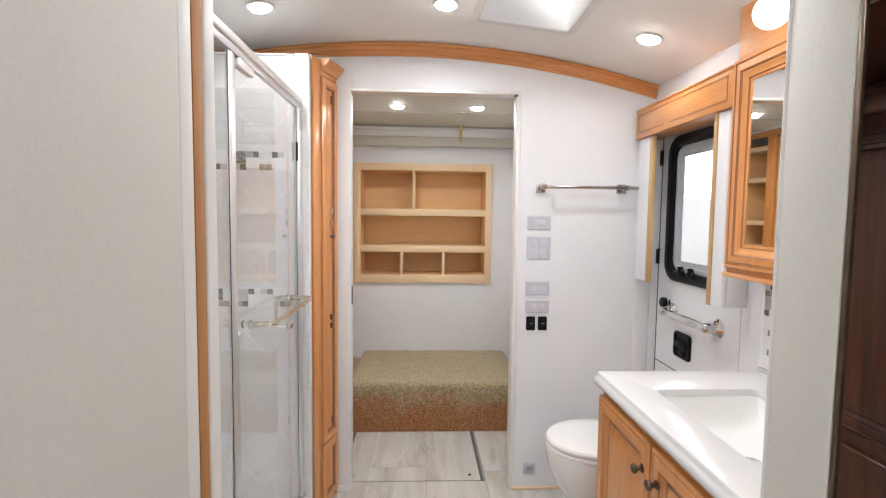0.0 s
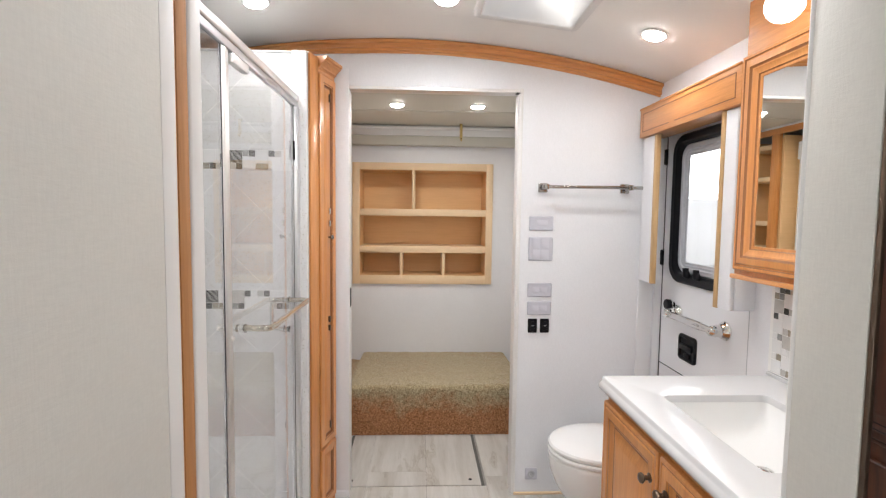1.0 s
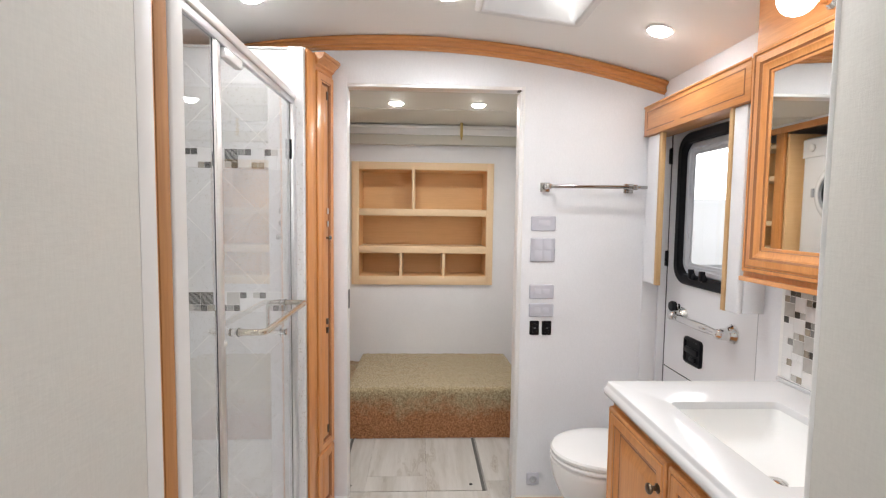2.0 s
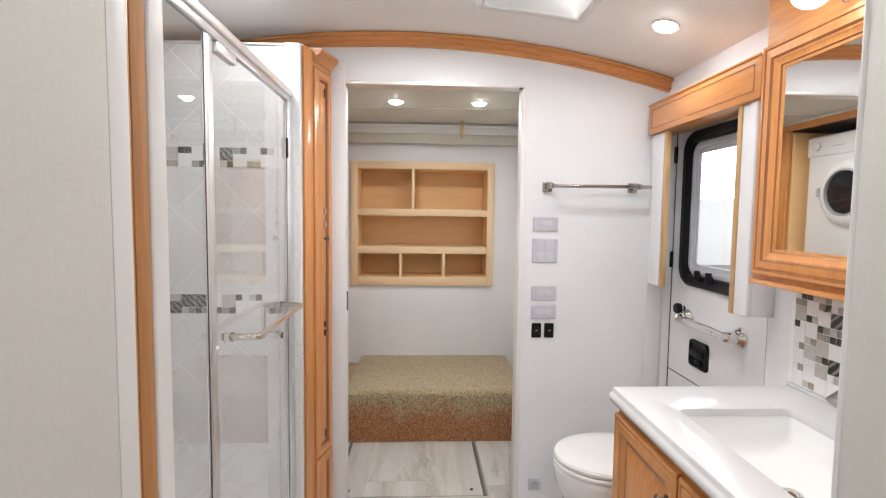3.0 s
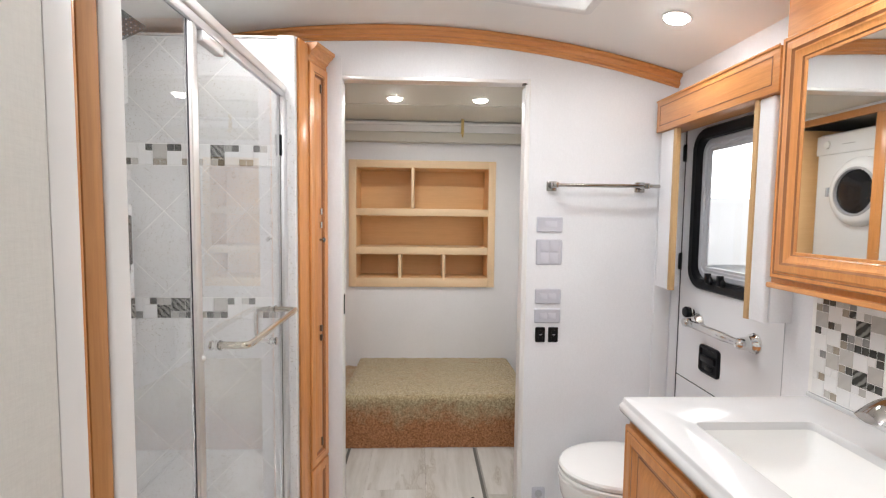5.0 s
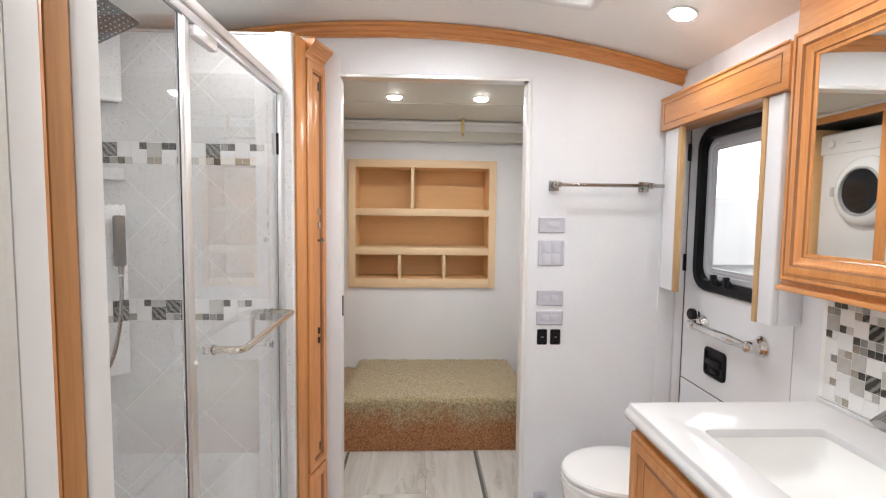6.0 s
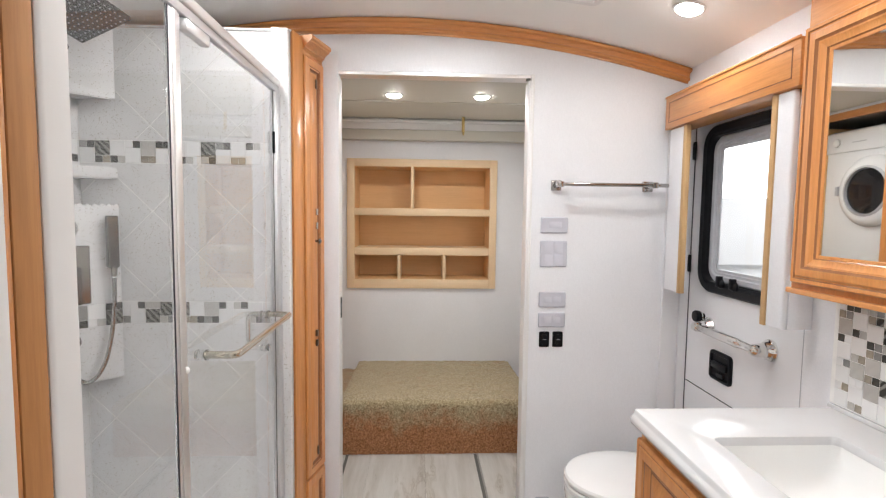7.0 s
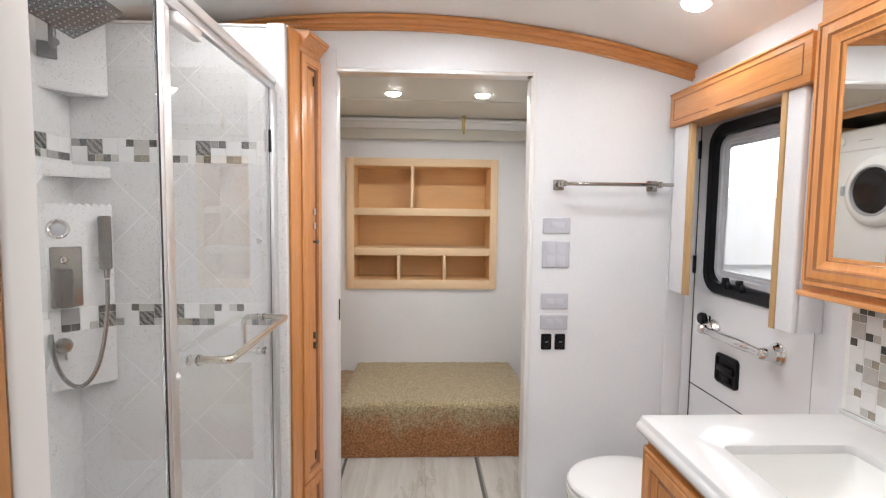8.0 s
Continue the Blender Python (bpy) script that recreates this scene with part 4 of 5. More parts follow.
fc = thing("faucet", (1.06, 1.195, 0.873), "chrome waterfall faucet with an arched open spout", "faucet")
part("stem", turned(bmesh.new(), (1.055, 1.195, 0.873), Z, [(0.026, 0), (0.026, 0.006), (0.019, 0.01), (0.018, 0.07), (0.014, 0.076), (0.014, 0.095)], 24), M_CHROME, fc)
bm = bmesh.new()
rows = []
for i in range(11):
    x = 1.085 - 0.13 * i / 10
    z = 0.960 + 0.035 * math.sin(math.pi * (0.15 + 0.72 * i / 10)) - 0.02 * (i / 10) ** 2
    hw_ = 0.022 + 0.010 * i / 10
    rows.append([(x, 1.195 - hw_, z + 0.003), (x, 1.195 - hw_ * 0.5, z + 0.012), (x, 1.195, z + 0.015), (x, 1.195 + hw_ * 0.5, z + 0.012), (x, 1.195 + hw_, z + 0.003), (x, 1.195 + hw_ * 0.5, z - 0.004), (x, 1.195, z - 0.006), (x, 1.195 - hw_ * 0.5, z - 0.004)])
part("spout", loft(bm, rows, True, True, True), M_NICKEL, fc)
part("lever", tube(bmesh.new(), [(1.08, 1.195, 0.965), (1.088, 1.195, 0.99), (1.06, 1.195, 1.012)], [0.009, 0.008, 0.006], 12), M_CHROME, fc)

# ---- toilet ----
def oval(cx_, cy_, lf, lb, w, z, n=40, sq=2.4):
    out = []
    for j in range(n):
        a = 2 * math.pi * j / n
        c, s = math.cos(a), math.sin(a)
        e = sq if c > 0 else 2.0
        x = (lb if c > 0 else lf) * math.copysign(abs(c) ** (2 / e), c)
        y = w / 2 * math.copysign(abs(s) ** (2 / e), s)
        out.append((cx_ + x, cy_ + y, z))
    return out


to = thing("toilet", (0.80, 1.962, 0), "white ceramic toilet with its lid closed", "toilet")
TX, TY = 0.76, 1.962
secs = [(0.13, 0.26, 0.22, 0.0), (0.13, 0.26, 0.22, 0.02), (0.115, 0.26, 0.20, 0.06), (0.115, 0.26, 0.20, 0.14), (0.15, 0.265, 0.24, 0.21), (0.195, 0.27, 0.295, 0.28), (0.222, 0.275, 0.335, 0.345), (0.23, 0.28, 0.35, 0.395), (0.231, 0.28, 0.352, 0.412), (0.225, 0.276, 0.345, 0.419)]
part("bowl", loft(bmesh.new(), [oval(TX, TY, a, b, w, z) for a, b, w, z in secs], True, True, True), M_CERAMIC, to)
secs = [(0.226, 0.17, 0.35, 0.4205), (0.232, 0.175, 0.362, 0.424), (0.233, 0.175, 0.364, 0.433), (0.229, 0.172, 0.358, 0.4385)]
part("seat", loft(bmesh.new(), [oval(TX, TY, a, b, w, z) for a, b, w, z in secs], True, True, True), M_CERAMIC, to)
secs = [(0.226, 0.17, 0.352, 0.4405), (0.231, 0.174, 0.36, 0.444), (0.232, 0.174, 0.362, 0.455), (0.226, 0.17, 0.352, 0.463), (0.20, 0.15, 0.32, 0.469), (0.13, 0.10, 0.21, 0.4735), (0.05, 0.04, 0.08, 0.4745)]
part("lid", loft(bmesh.new(), [oval(TX, TY, a, b, w, z) for a, b, w, z in secs], True, True, True), M_CERAMIC, to)
part("hinge_block", box(0.945, 0.985, TY - 0.09, TY + 0.09, 0.42, 0.455, bevel=0.008, seg=3), M_CERAMIC, to)

# ---- tall maple cabinet beside the doorway ----
tc = thing("tall_cabinet", (-0.45, 2.26, 0), "tall narrow honey maple cabinet with a raised-panel door", "cabinet")
TA, TC = Vector((-0.4665, 2.143, 0)), Vector((-0.4045, RW - 0.009, 0))   # the slanting face, from the shower to the doorway
du = (TC - TA).normalized()
dn = Vector((du.y, -du.x, 0))
TL = (TC - TA).length


def T(a, d, z):
    return TA + du * a + dn * d + Vector((0, 0, z))


def slanted(a0, a1, d0, d1, z0, z1, bevel=0.0):
    """A box along the slanting face."""
    bm = bmesh.new()
    loft(bm, [[T(a, d, z) for a, d in ((a0, d0), (a1, d0), (a1, d1), (a0, d1))] for z in (z0, z1)], True, True, True)
    if bevel:
        bmesh.ops.bevel(bm, geom=bm.edges[:], offset=bevel, segments=2, affect="EDGES", profile=0.5)
    return bm


bm = bmesh.new()
foot = [(-0.60, 2.1635), (-0.4665, 2.1635), tuple(T(0.03, -0.006, 0))[:2], tuple(T(TL, -0.006, 0))[:2], (-0.41, RW - 0.0085), (-0.60, RW - 0.0085)]
loft(bm, [[(x, y, z) for x, y in foot] for z in (0.0, 2.0295)], True, True, True)
part("carcass", bm, M_MAPLE_Z, tc)
part("stile", slanted(0.0, 0.074, -0.0055, 0.006, 0.0, 2.036, 0.0025), M_MAPLE_Z, tc)
part("end_stile", slanted(TL - 0.012, TL, -0.0055, 0.004, 0.0, 1.98, 0.0015), M_MAPLE_Z, tc)
prof = [(0, -0.004), (0, 0.010), (0.003, 0.014), (0.030, 0.014), (0.0315, 0.0115), (0.035, 0.0115), (0.038, 0.0135), (0.042, 0.006), (0.047, 0.006), (0.060, 0.011), (0.062, 0.011)]
pm = [0, 0, 0, 1, 0, 0, 1, 1, 0, 0, 0]
doors = []
for z0, z1 in ((0.315, 1.972), (0.03, 0.305)):
    doors.append(part("door", panel(bmesh.new(), T(0.076 + 0.077, -0.001, (z0 + z1) / 2), du, Z, dn, 0.150, z1 - z0, prof, 0, True, pm), [M_MAPLE_Z, M_GLAZE], tc, "narrow raised-panel door with dark glazed grooves"))
d = doors[0]
for z in (1.385, 1.33, 0.895, 0.855):
    part("catch", slanted(0.148, 0.160, 0.0112, 0.021, z - 0.013, z + 0.013, 0.002), M_CHROME if z > 1 else M_BRONZE, d, "small metal catch")
part("knob", turned(bmesh.new(), T(0.155, 0.0112, 1.268), dn, [(0.005, 0), (0.005, 0.010), (0.010, 0.014), (0.011, 0.018), (0.008, 0.022), (0.001, 0.023)], 16), M_GUN, d, "dark chrome knob")
for z in (1.885, 0.40):
    part("hinge", slanted(0.158, 0.166, 0.0112, 0.017, z - 0.018, z + 0.018, 0.001), M_BRONZE, d, "bronze hinge")
bm = bmesh.new()
cp = [(0, 0), (0.006, 0.0), (0.008, 0.006), (0.006, 0.009), (0.007, 0.014), (0.014, 0.020), (0.018, 0.022), (0.018, 0.027), (0.026, 0.036), (0.036, 0.043), (0.040, 0.045), (0.040, 0.050), (0.047, 0.054), (0.047, 0.066), (0, 0.066)]
loft(bm, [[T(a, -0.0035 + d_, 1.978 + h_) for d_, h_ in cp] for a in (0.0745, TL - 0.002)], True, True, True)
part("crown", bm, M_MAPLE_Y, tc, "stepped maple crown moulding")

# ---- shower ----
SG = -0.515     # glass plane
single("wall_shower_end", box(-1.229, -0.512, 2.150, 2.162, 0, 2.03), M_GROUT, "white backing of the tiled shower end wall", "wall", "structure")
single("shower_flange", box(-0.53, -0.468, 2.105, 2.1415, 0.0, 2.032, bevel=0.006, seg=3), M_SHOWER, "white speckled edge of the shower surround", "trim", "structure")
single("shower_top", box(-1.229, -0.467, 2.142, RW - 0.036, 2.03, 2.04, bevel=0.003), M_SHOWER, "white ledge on top of the shower wall", "trim", "structure")
pan = box(-1.229, -0.47, 0.746, 2.10, 0.0, 0.06, bevel=0.004)
B(pan, -0.55, -0.47, 0.746, 2.10, 0.0601, 0.14, bevel=0.01)
single("shower_pan", pan, M_SHOWER, "white shower pan with a raised curb", "shower pan", "structure", at=(-0.85, 1.4, 0))

se = thing("shower_enclosure", (SG, 1.4, 0.14), "chrome framed glass shower enclosure with a hinged door", "shower screen")
part("header", box(SG - 0.012, SG + 0.018, 0.747, 2.104, 1.822, 1.848, bevel=0.005, seg=3), M_SATIN, se)
part("header_lip", box(SG - 0.006, SG + 0.012, 0.747, 2.104, 1.80, 1.8215, bevel=0.003), M_ALU, se)
part("sill", box(SG - 0.02, SG + 0.022, 0.747, 2.104, 0.1405, 0.165, bevel=0.005), M_CHROME, se)
part("post", box(SG - 0.004, SG + 0.006, 1.347, 1.394, 0.1655, 1.7995, bevel=0.003, seg=3), M_SATIN, se)
part("post_gasket", box(SG + 0.0031, SG + 0.0058, 1.343, 1.3468, 0.1655, 1.7995, bevel=0.001), M_RUBBER, se, "dark glazing gasket")
part("post_rib", box(SG + 0.0062, SG + 0.0085, 1.357, 1.378, 0.1655, 1.7995, bevel=0.001), M_SATIN, se)
part("wall_channel", box(SG - 0.014, SG + 0.018, 2.0555, 2.1045, 0.1655, 1.7995, bevel=0.004), M_ALU, se)
part("wall_channel", box(SG - 0.014, SG + 0.018, 0.747, 0.77, 0.1655, 1.7995, bevel=0.004), M_ALU, se)
gl = part("fixed_pane", box(SG - 0.003, SG + 0.003, 0.771, 1.3428, 0.166, 1.80), M_GLASS, se, "clear glass", smooth=False)
gl.visible_shadow = False
dr = part("door_pane", box(SG - 0.003, SG + 0.003, 1.397, 2.040, 0.17, 1.797), M_GLASS, se, "clear glass", smooth=False)
dr.visible_shadow = False
part("edge_seal", box(SG - 0.006, SG + 0.006, 2.0405, 2.050, 0.17, 1.797), M_ALU, dr)
part("door_gasket", box(SG + 0.003, SG + 0.007, 2.0505, 2.0542, 0.166, 1.799), M_SEAM, se, "dark magnetic door seal")
part("bumper", box(SG + 0.006, SG + 0.014, 2.0425, 2.0495, 1.585, 1.66, bevel=0.001), M_BLACK, dr, "dark rubber bumper")
part("pivot_block", box(SG - 0.012, SG + 0.014, 1.41, 1.53, 1.772, 1.799, bevel=0.005), M_SATIN, dr, "chrome pivot block")
HZ = 1.037
hb = bend([(SG + 0.003, 1.488, HZ), (-0.436, 1.488, HZ), (-0.436, 1.972, HZ), (SG + 0.003, 1.972, HZ)], 0.02)
part("towel_handle", tube(bmesh.new(), hb, 0.0092, 12), M_WARM, dr, "polished nickel towel bar handle")
hb = bend([(SG - 0.003, 1.972, HZ), (SG - 0.065, 1.972, HZ), (SG - 0.065, 1.972, HZ - 0.115), (SG - 0.003, 1.972, HZ - 0.115)], 0.028)
part("inner_pull", tube(bmesh.new(), hb, 0.0085, 12), M_CHROME, dr, "chrome pull")
for x_, y_, z_ in ((SG + 0.003, 1.488, HZ), (SG + 0.003, 1.972, HZ), (SG + 0.003, 1.972, HZ - 0.115)):
    part("washer", turned(bmesh.new(), (x_ + 0.006, y_, z_), -X, [(0.013, 0), (0.013, 0.004), (0.008, 0.006), (0.008, 0.026), (0.013, 0.027), (0.012, 0.031)], 16), M_ACRYL, dr)
part("screw_cap", turned(bmesh.new(), (SG + 0.0062, 1.385, 1.032), X, [(0.008, 0), (0.008, 0.003), (0.004, 0.006), (0.001, 0.0065)], 14), M_TRIMW, se, "white screw cap")

# corner column with the fittings, at 45 degrees to the walls
Q0 = Vector((-1.092, 2.146, 0))           # where the column meets the end wall
QU = Vector((-1, -1, 0)).normalized()     # along the column face
QN = Vector((1, -1, 0)).normalized()      # out of it


def corner_block(name, z0, z1, label, wid=0.198, bev=0.004):
    a, b = Q0, Q0 + QU * wid
    c = Vector((-1.229, 2.146, 0))
    bm = bmesh.new()
    loft(bm, [[(p.x, p.y, z) for p in (a, b, c)] for z in (z0, z1)], True, True, True)
    bmesh.ops.bevel(bm, geom=bm.edges[:], offset=bev, segments=2, affect="EDGES")
    return single(name, bm, M_SHOWER, label, "shower fitting", at=(-1.15, 2.08, z0), kind="structure")


corner_block("shower_head_box", 1.775, 2.028, "white speckled boxed corner above the shower")
corner_block("corner_shelf", 1.492, 1.535, "white speckled corner shelf in the shower")
corner_block("shower_column", 0.765, 1.40, "white speckled corner column with shower fittings")


lip = bmesh.new()
for i in range(9):
    s_ = 0.012 + i * 0.0218
    c_ = Q0 + QU * s_ + Vector((0, 0, 1.397))
    turned(lip, c_ - QN * 0.012, QN, [(0.0075, 0), (0.0075, 0.0118), (0.006, 0.0126)], 12)
part("scalloped_lip", lip, M_SHOWER, bpy.data.objects["shower_column"])


def Q(s, d, z):
    return Q0 + QU * s + QN * d + Vector((0, 0, z))


sv = thing("shower_valve", Q(0.155, 0, 1.13), "rectangular chrome shower valve plate with a block handle", "shower valve")
part("plate", panel(bmesh.new(), Q(0.142, 0.0008, 1.155), -QU, Z, QN, 0.088, 0.205, [(0, 0), (0, 0.006), (0.003, 0.009)], 0.006), M_NICKEL, sv)
bm = panel(bmesh.new(), Q(0.150, 0.0098, 1.12), -QU, Z, QN, 0.04, 0.13, [(0, 0), (0, 0.03), (0.004, 0.034)], 0.006)
part("handle", bm, M_GUN, sv)
part("spindle", turned(bmesh.new(), Q(0.150, 0.0098, 1.215), QN, [(0.012, 0), (0.012, 0.02), (0.008, 0.024), (0.001, 0.025)], 18), M_CHROME, sv)
bj = thing("body_jet", Q(0.165, 0, 1.325), "round chrome body jet on the shower column", "shower jet")
part("ring", turned(bmesh.new(), Q(0.160, 0.0008, 1.318), QN, [(0.033, 0), (0.033, 0.004), (0.028, 0.008), (0.022, 0.006), (0.021, 0.003)], 28), M_CHROME, bj)
part("nozzle", turned(bmesh.new(), Q(0.160, 0.003, 1.318), QN, [(0.021, 0), (0.02, 0.008), (0.012, 0.012), (0.001, 0.0125)], 24), M_GREYP, bj)
kn = thing("diverter_knob", Q(0.145, 0, 0.93), "round dark chrome diverter knob", "shower knob")
part("disc", turned(bmesh.new(), Q(0.158, 0.0008, 0.922), QN, [(0.027, 0), (0.027, 0.008), (0.022, 0.02), (0.018, 0.024), (0.002, 0.026)], 24), M_NICKEL, kn)
part("pin", tube(bmesh.new(), [Q(0.156, 0.02, 0.912), Q(0.156, 0.022, 0.877)], 0.004, 8), M_NICKEL, kn)
hs = thing("hand_shower", Q(0.033, 0, 1.25), "chrome stick hand shower with a metal hose", "hand shower")
part("stick", panel(bmesh.new(), Q(0.034, 0.03, 1.27), -QU, Z, QN, 0.036, 0.185, [(0, -0.012), (0, 0.008), (0.004, 0.012)], 0.006), M_GUN, hs)
part("face", panel(bmesh.new(), Q(0.034, 0.0425, 1.29), -QU, Z, QN, 0.024, 0.13, [(0, 0), (0, 0.001)], 0.004), M_GUN, hs)
part("holder", panel(bmesh.new(), Q(0.034, 0.001, 1.20), -QU, Z, QN, 0.04, 0.05, [(0, 0), (0, 0.012), (0.006, 0.016), (0.008, 0.03)], 0.006), M_CHROME, hs)
part("coupling", tube(bmesh.new(), [Q(0.032, 0.03, 1.178), Q(0.032, 0.03, 1.145)], [0.011, 0.009], 14), M_NICKEL, hs, "metal coupling")
ctl = [Q(0.032, 0.03, 1.14), Q(0.034, 0.032, 1.06), Q(0.045, 0.035, 0.95), Q(0.068, 0.04, 0.85), Q(0.10, 0.045, 0.795), Q(0.135, 0.045, 0.785), Q(0.17, 0.04, 0.825), Q(0.19, 0.03, 0.90), Q(0.192, 0.01, 0.97)]
pts = []
for i in range(len(ctl) - 1):
    p0, p1, p2, p3 = ctl[max(i - 1, 0)], ctl[i], ctl[i + 1], ctl[min(i + 2, len(ctl) - 1)]
    for j in range(14):
        t_ = j / 14
        pts.append(0.5 * (2 * p1 + (p2 - p0) * t_ + (2 * p0 - 5 * p1 + 4 * p2 - p3) * t_ ** 2 + (3 * p1 - p0 - 3 * p2 + p3) * t_ ** 3))
part("hose", tube(bmesh.new(), pts, [0.0078 if i % 2 else 0.0068 for i in range(len(pts))], 10), M_NICKEL, hs, "ribbed metal hose")
sh = thing("rain_shower_head", Q(0.13, 0.1, 1.95), "square chrome rain shower head on a short arm", "shower head")
part("wall_plate", panel(bmesh.new(), Q(0.168, 0.0008, 1.897), -QU, Z, QN, 0.052, 0.052, [(0, 0), (0, 0.008), (0.003, 0.011)], 0.003), M_GUN, sh)
hc = Vector((-1.02, 1.845, 1.968))
toward = Vector((0.56, -0.83, 0))
hn = (toward * 0.39 + Vector((0, 0, -0.92))).normalized()
low = (Vector((0, 0, -1)) - hn * hn.dot(Vector((0, 0, -1)))).normalized()
hu = (Matrix.Rotation(radians(51), 3, hn) @ low).normalized()
hv = hn.cross(hu)
part("arm", turned(bmesh.new(), Q(0.165, 0.011, 1.900), QN, [(0.010, 0), (0.010, 0.085), (0.0125, 0.087), (0.0125, 0.098), (0.009, 0.101)], 18), M_GUN, sh, "short round arm with an end cap")
part("neck", tube(bmesh.new(), bend([Q(0.165, 0.075, 1.905), Q(0.165, 0.075, 1.985), hc - hn * 0.035, hc - hn * 0.004], 0.03), 0.0105, 12), M_GUN, sh)
hd = part("head", panel(bmesh.new(), hc, hu, hv, hn, 0.198, 0.198, [(0.004, -0.006), (0, -0.003), (0, 0.003), (0.003, 0.006)], 0.006), M_GUN, sh, "square plate with rows of nozzles")
bm = bmesh.new()
for i in range(11):
    for j in range(11):
        c = hc + hu * (i - 5) * 0.0170 + hv * (j - 5) * 0.0170 + hn * 0.0061
        turned(bm, c, hn, [(0.0027, 0), (0.0022, 0.0018)], 6)
part("nozzles", bm, M_PLATE, hd, "pale rubber nozzles")

# ---- bedroom side: mirror by the jamb and the cherry wardrobe that it reflects ----
wm = thing("wall_mirror", (0.9, 0.62, 0), "tall frameless wall mirror with a thin metal edge", "mirror")
part("glass", box(0.5685, 1.19, 0.622, 0.627, 0.0, 2.1), M_MIRROR, wm, "dark reflecting glass", smooth=False)
part("edge_strip", box(0.562, 0.568, 0.6205, 0.6285, 0.0, 2.1, bevel=0.001), M_BRONZE, wm, "thin metal edge")
cw = thing("cherry_wardrobe", (1.75, -0.6, 0), "dark cherry wardrobe with tall panelled doors and a cornice", "wardrobe")
part("carcass", box(1.5, 1.99, -1.6, 0.4, 0, 1.72, bevel=0.003), M_CHERRY, cw)
part("cornice", box(1.46, 1.99, -1.64, 0.44, 1.72, 1.80, bevel=0.02, seg=3), M_CHERRY, cw)
part("upper_carcass", box(1.535, 1.99, -1.6, 0.4, 1.80, 1.875, bevel=0.003), M_CHERRY, cw)
for y0 in (-1.56, -1.06, -0.56, -0.06):
    d = part("door", panel(bmesh.new(), (1.5, y0 + 0.225, 1.16), Y, Z, -X, 0.45, 1.02, DOOR_PROFILE, 0, True, DOOR_MATS), [M_CHERRY, M_BLACK], cw)
    part("handle", tube(bmesh.new(), bend([(1.48, y0 + 0.41, 1.0), (1.455, y0 + 0.41, 1.0), (1.455, y0 + 0.41, 1.12), (1.48, y0 + 0.41, 1.12)], 0.012), 0.005, 8), M_CHROME, d)
    for z in (0.16, 0.40):
        part("drawer", panel(bmesh.new(), (1.5, y0 + 0.225, z + 0.09), Y, Z, -X, 0.45, 0.2, DOOR_PROFILE[:4] + [(0.05, 0.015)], 0, True), M_CHERRY, cw)

oc = thing("overhead_cabinet", (1.2, -0.6, 1.83), "dark cherry overhead cabinet below the bedroom ceiling", "cabinet")
bm = bmesh.new()
loft(bm, [[(x, y, z) for x, z in ((0.95, 1.83), (1.515, 1.83), (1.515, vault(1.515) - 0.002), (1.3, vault(1.3) - 0.002), (0.95, vault(0.95) - 0.002))] for y in (-1.6, 0.35)], True, True, True)
part("carcass", bm, M_CHERRY, oc)
part("light_rail", box(0.935, 0.9495, -1.61, 0.36, 1.822, 1.87, bevel=0.004), M_CHERRY, oc)

# ---- outside: pale yard with a trailer ----
single("ground", box(-150, 150, -150, 150, -1.05, -1.0), plain("pale_concrete", (0.55, 0.54, 0.52), 0.8, 0, 0.1, 0.6, 12, 0.3, 0.01), "pale concrete yard", "ground", "structure")
M_TRAILER = plain("dusty_trailer_paint", (0.42, 0.43, 0.45), 0.5, 0, 0.05, 0.8, 6, 0.05, 0.004)
tr = thing("trailer", (14, 22, -1.0), "white box trailer parked in the yard", "trailer")
part("trailer_body", box(12, 16, 12, 40, 0.2, 1.85, bevel=0.05), M_TRAILER, tr)
part("chassis", box(12.2, 15.8, 12.5, 39, -0.25, 0.19), M_GREYP, tr)
for y in (13.5, 15.0, 24, 26, 35):
    part("wheel", turned(bmesh.new(), (12.1, y, -0.52), -X, [(0.48, -0.3), (0.48, 0), (0.3, 0.02), (0.28, -0.05), (0.1, -0.04), (0.08, 0.03), (0.01, 0.03)], 24), M_GREYP, tr)

M_BRIGHT = emitter("bright_hazy_sky", (0.95, 0.975, 1.0), 2.6)
single("backdrop", box(45, 45.2, -30, 140, -1.0, 60), M_BRIGHT, "bright hazy white sky", "sky", "structure")

# ---- pieces: mosaic, shower tiles, floor planks ----
rng = random.Random(7)
MESHES = {}


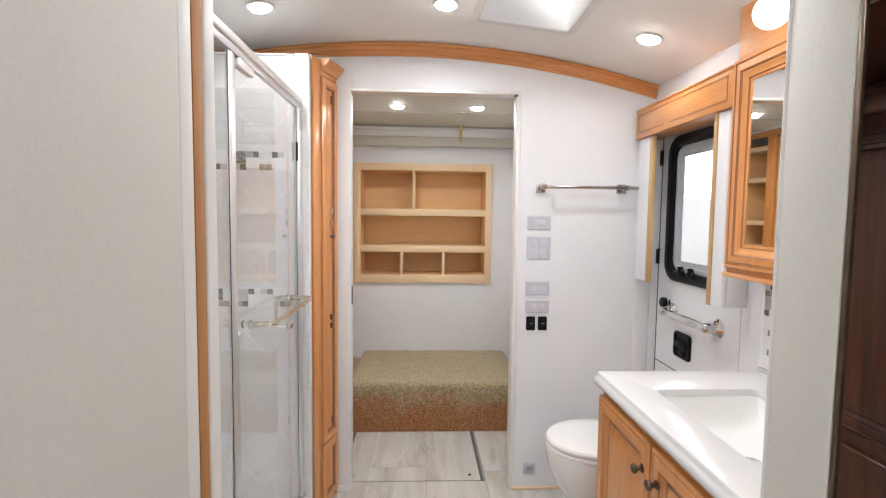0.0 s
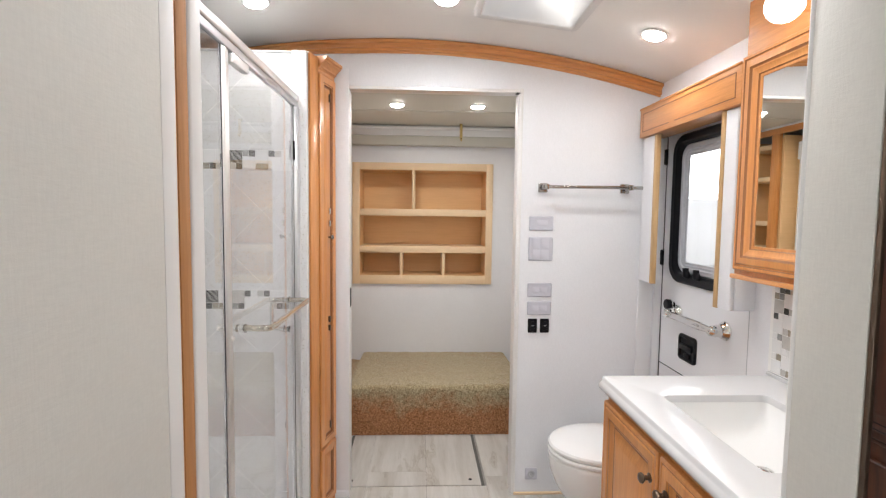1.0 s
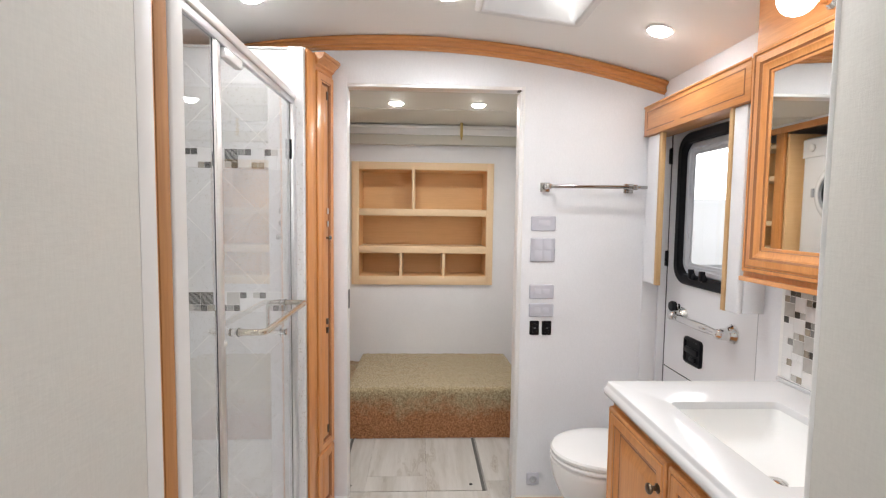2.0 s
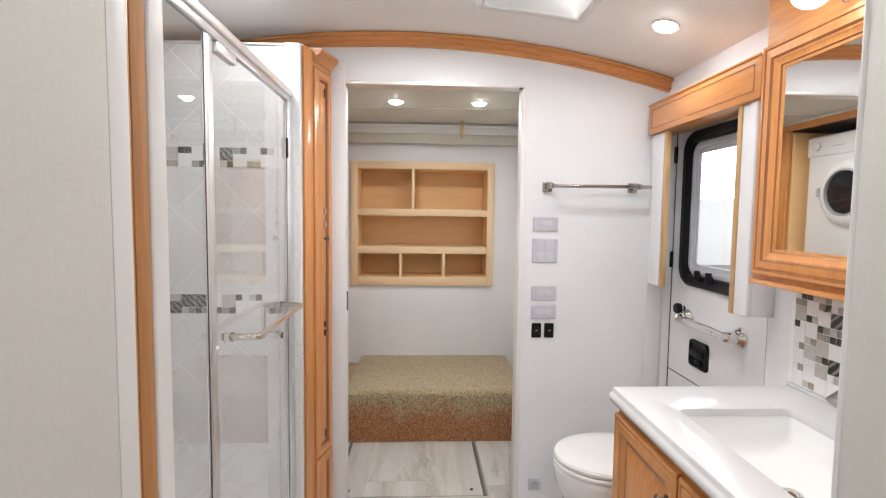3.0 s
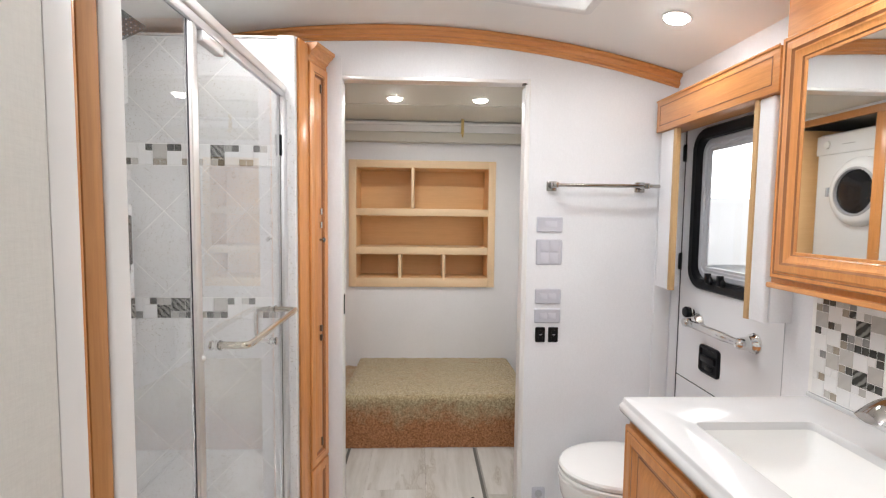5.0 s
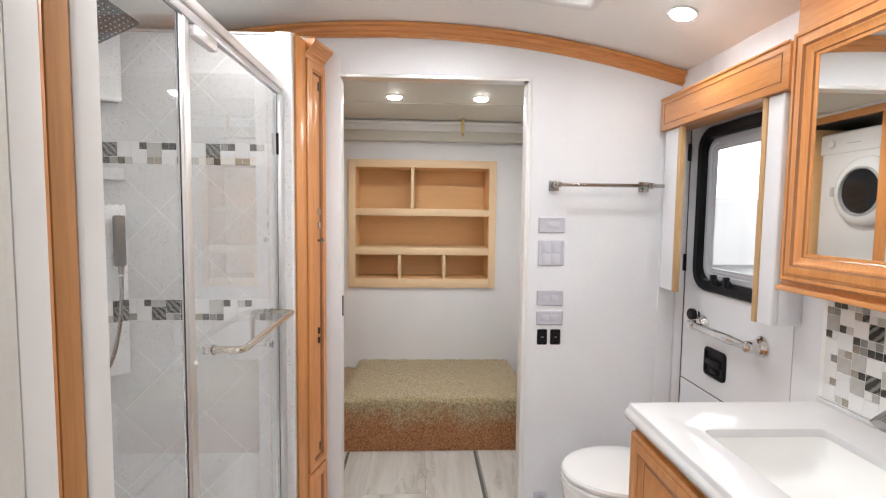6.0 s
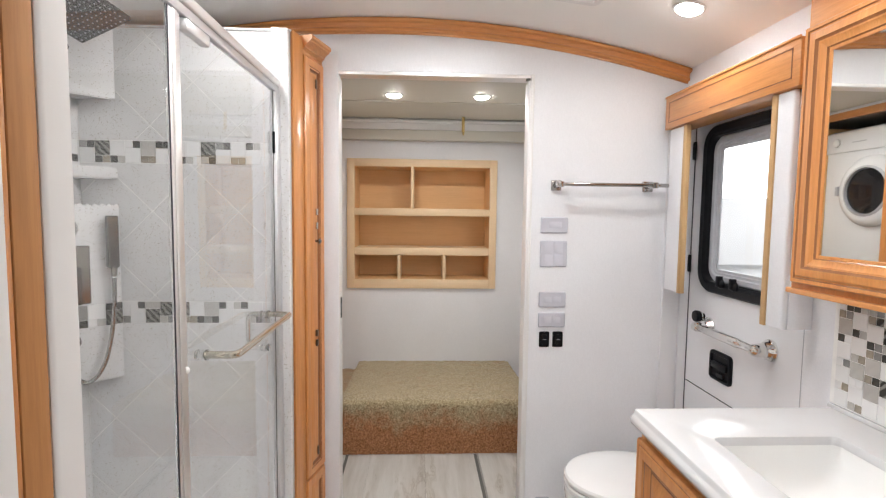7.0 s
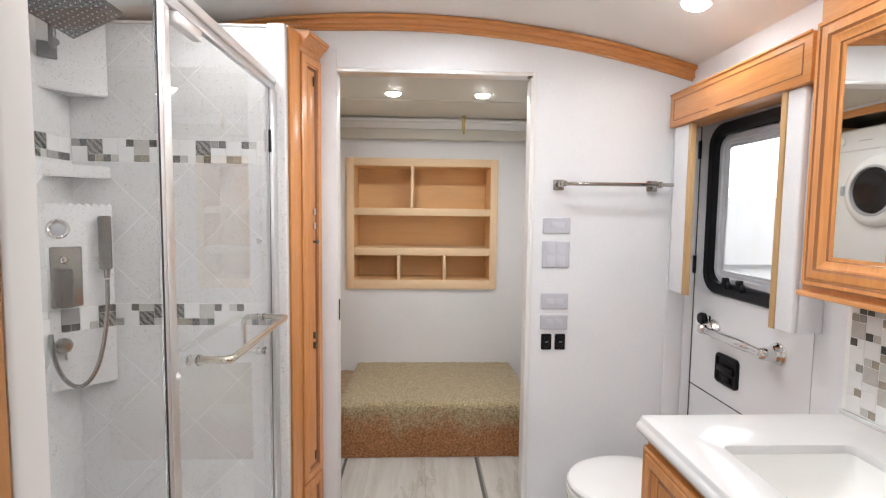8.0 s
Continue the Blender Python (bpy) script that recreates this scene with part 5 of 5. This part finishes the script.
def mosaic(parent, o, u, v, n, cols, rows, mod, gap=0.0017):
    """Columns two modules wide, of large square tiles and rows of small ones, that fill a strip from the corner o."""
    o, u, v, n = Vector(o), Vector(u), Vector(v), Vector(n)

    def lay(c, r, a, k):
        key = (a, k, mod, tuple(n))
        if key not in MESHES:
            MESHES[key] = finish(panel(bmesh.new(), (0, 0, 0), u, v, n, a * mod - gap, a * mod - gap, [(0, 0), (0, 0.0012), (0.0008, 0.0019)]), "tile", TILES[k])
        ob = new("tile", MESHES[key])
        ob.parent = parent
        ob.location = o + u * (c + a / 2) * mod + v * (r + a / 2) * mod - BASE[parent]

    for c in range(0, cols - 1, 2):
        r, large = 0, rng.random() < 0.5
        while r < rows:
            if large and r + 1 < rows:
                lay(c, r, 2, rng.choices(range(6), (6, 2.2, 0.8, 0.0, 0.9, 1.5))[0])
                r += 2
                large = rows > 3 and rng.random() < 0.3
            else:
                for i in (0, 1):
                    lay(c + i, r, 1, rng.choices(range(6), (1.6, 2.0, 1.8, 1.2, 3.0, 0.5))[0])
                r += 1
                large = rows == 3 or rng.random() < 0.72


bs_ = single("mosaic_backsplash", box(SX - 0.004, SX - 0.0005, 0.757, 1.560, 0.885, 1.194), M_GROUT, "grey, white and striped glass mosaic backsplash", "backsplash", "structure", at=(SX, 1.18, 0.885))
mosaic(bs_, (SX - 0.0035, 1.547, 0.888), (0, -1, 0), Z, -X, 36, 14, 0.0213)
we = bpy.data.objects["wall_shower_end"]
wb = bpy.data.objects["wall_shower_back"]
scol = bpy.data.objects["shower_column"]
for z in (1.553, 0.966):
    mosaic(we, (-1.228, 2.1495, z), X, Z, -Y, 26, 3, 0.0267)
    mosaic(wb, (-1.2298, 2.14, z), (0, -1, 0), Z, X, 22, 3, 0.0267)
mosaic(scol, Q(0.002, 0.0004, 0.966), QU, Z, QN, 7, 3, 0.0267)


def clip(poly, a, b, c):
    """Keeps the part of a polygon where a*x + b*y <= c."""
    out = []
    for p, q in zip(poly, poly[1:] + poly[:1]):
        dp, dq = a * p[0] + b * p[1] - c, a * q[0] + b * q[1] - c
        if dp <= 0:
            out.append(p)
        if dp * dq < 0:
            t_ = dp / (dp - dq)
            out.append((p[0] + (q[0] - p[0]) * t_, p[1] + (q[1] - p[1]) * t_))
    return out


def diamonds(parent, o, u, v, n, x0, x1, zs, cx_, cz_, d=0.155, gap=0.0032):
    """Diagonal slabs of cast stone, cut to the bands zs of a wall."""
    o, u, v, n = Vector(o), Vector(u), Vector(v), Vector(n)
    for z0, z1 in zs:
        for i in range(-9, 10):
            for j in range(-18, 19):
                if (i + j) % 2:
                    continue
                x, z, g = cx_ + i * d, cz_ + j * d, d - gap * 0.7
                poly = [(x + g, z), (x, z + g), (x - g, z), (x, z - g)]
                for a, b, c in ((1, 0, x1 - 0.001), (-1, 0, -x0 - 0.001), (0, 1, z1 - 0.0015), (0, -1, -z0 - 0.0015)):
                    poly = clip(poly, a, b, c) if len(poly) > 2 else []
                if len(poly) < 3:
                    continue
                mx, mz = sum(p[0] for p in poly) / len(poly), sum(p[1] for p in poly) / len(poly)
                if max(math.hypot(p[0] - mx, p[1] - mz) for p in poly) < 0.008:
                    continue
                bm = bmesh.new()
                rings = [[o + u * (mx + (p[0] - mx) * k) + v * (mz + (p[1] - mz) * k) + n * h - BASE[parent] for p in poly] for k, h in ((1, 0.0), (1, 0.0006), (0.994, 0.0012))]
                loft(bm, rings, True, False, True)
                ob = new("slab", finish(bm, "slab", M_SHOWER))
                ob.parent = parent


BANDS = ((0.062, 0.966), (1.047, 1.553), (1.634, 2.028))
diamonds(we, (0, 2.1499, 0), X, Z, -Y, -1.228, -0.531, BANDS, -0.668, 1.535)
diamonds(wb, (-1.2299, 0, 0), (0, 1, 0), Z, X, 1.0, 2.145, BANDS, 1.9, 1.535)

fl = bpy.data.objects["floor_base"]
BASE[fl] = Vector((0, 0, 0))


def plank(x0, x1, y0, y1, gap=0.0008):
    ob = new("plank", finish(box(x0 + gap, x1 - gap, y0 + gap, y1 - gap, -0.0055, 0.0, bevel=0.0008, seg=1), "plank", M_PLANK))
    ob.parent = fl


HX0, HX1, HY0, HY1 = -0.405, 0.333, 2.460, 3.044
for i, x in enumerate([-0.575 + 0.308 * k for k in range(9)]):
    for j in range(-4, 9):
        y0 = j * 0.62 + (0.31 if i % 2 else 0.0) - 0.24
        y1 = y0 + 0.62
        a, b = max(x, -0.52), x + 0.308
        c, d = max(y0, -1.9), min(y1, BW)
        b = min(b, 1.99 if d < 0.7 else 1.13 if d < 2.6 else 0.80)
        if b - a < 0.02:
            continue
        if c >= d - 0.01:
            continue
        if b > HX0 + 0.01 and a < HX1 - 0.01 and d > HY0 and c < HY1:
            if c < HY0 - 0.02:
                plank(a, b, c, HY0 - 0.001)
            if d > HY1 + 0.02:
                plank(a, b, HY1 + 0.001, d)
            if a < HX0 - 0.02:
                plank(a, HX0 - 0.0048, max(c, HY0), min(d, HY1))
            if b > HX1 + 0.02:
                plank(HX1 + 0.0068, b, max(c, HY0), min(d, HY1))
            continue
        plank(a, b, c, d)
ha = thing("floor_hatch", ((HX0 + HX1) / 2, (HY0 + HY1) / 2, 0), "vinyl covered floor hatch with dark gaps and two finger holes", "floor hatch")
part("gap_frame", box(HX0 - 0.002, HX1 + 0.002, HY0 - 0.001, HY1 - 0.001, -0.0058, -0.004), M_SEAM, ha, "dark gap round the hatch")
for a in (HX0 - 0.004, HX1 - 0.010):
    part("edge_strip", box(a, a + 0.016, HY0 + 0.003, HY1 - 0.004, -0.0038, 0.0011, bevel=0.0006, seg=1), M_SEAM, ha, "dark grey edge strip")
for a, b, c, e in ((HX0 + 0.0125, -0.2675, HY0 + 0.004, HY1 - 0.004), (-0.2665, 0.0405, HY0 + 0.004, 2.602), (-0.2665, 0.0405, 2.603, HY1 - 0.004), (0.0415, HX1 - 0.0105, HY0 + 0.004, HY1 - 0.004)):
    part("board", box(a, b, c, e, -0.0038, 0.0008, bevel=0.0008, seg=1), M_PLANK, ha)
for x in (-0.345, 0.27):
    part("finger_hole", turned(bmesh.new(), (x, 2.517, 0.0009), Z, [(0.009, 0), (0.009, 0.0012), (0.006, 0.0014), (0.001, 0.0008)], 16), M_BLACK, ha, "dark finger hole")
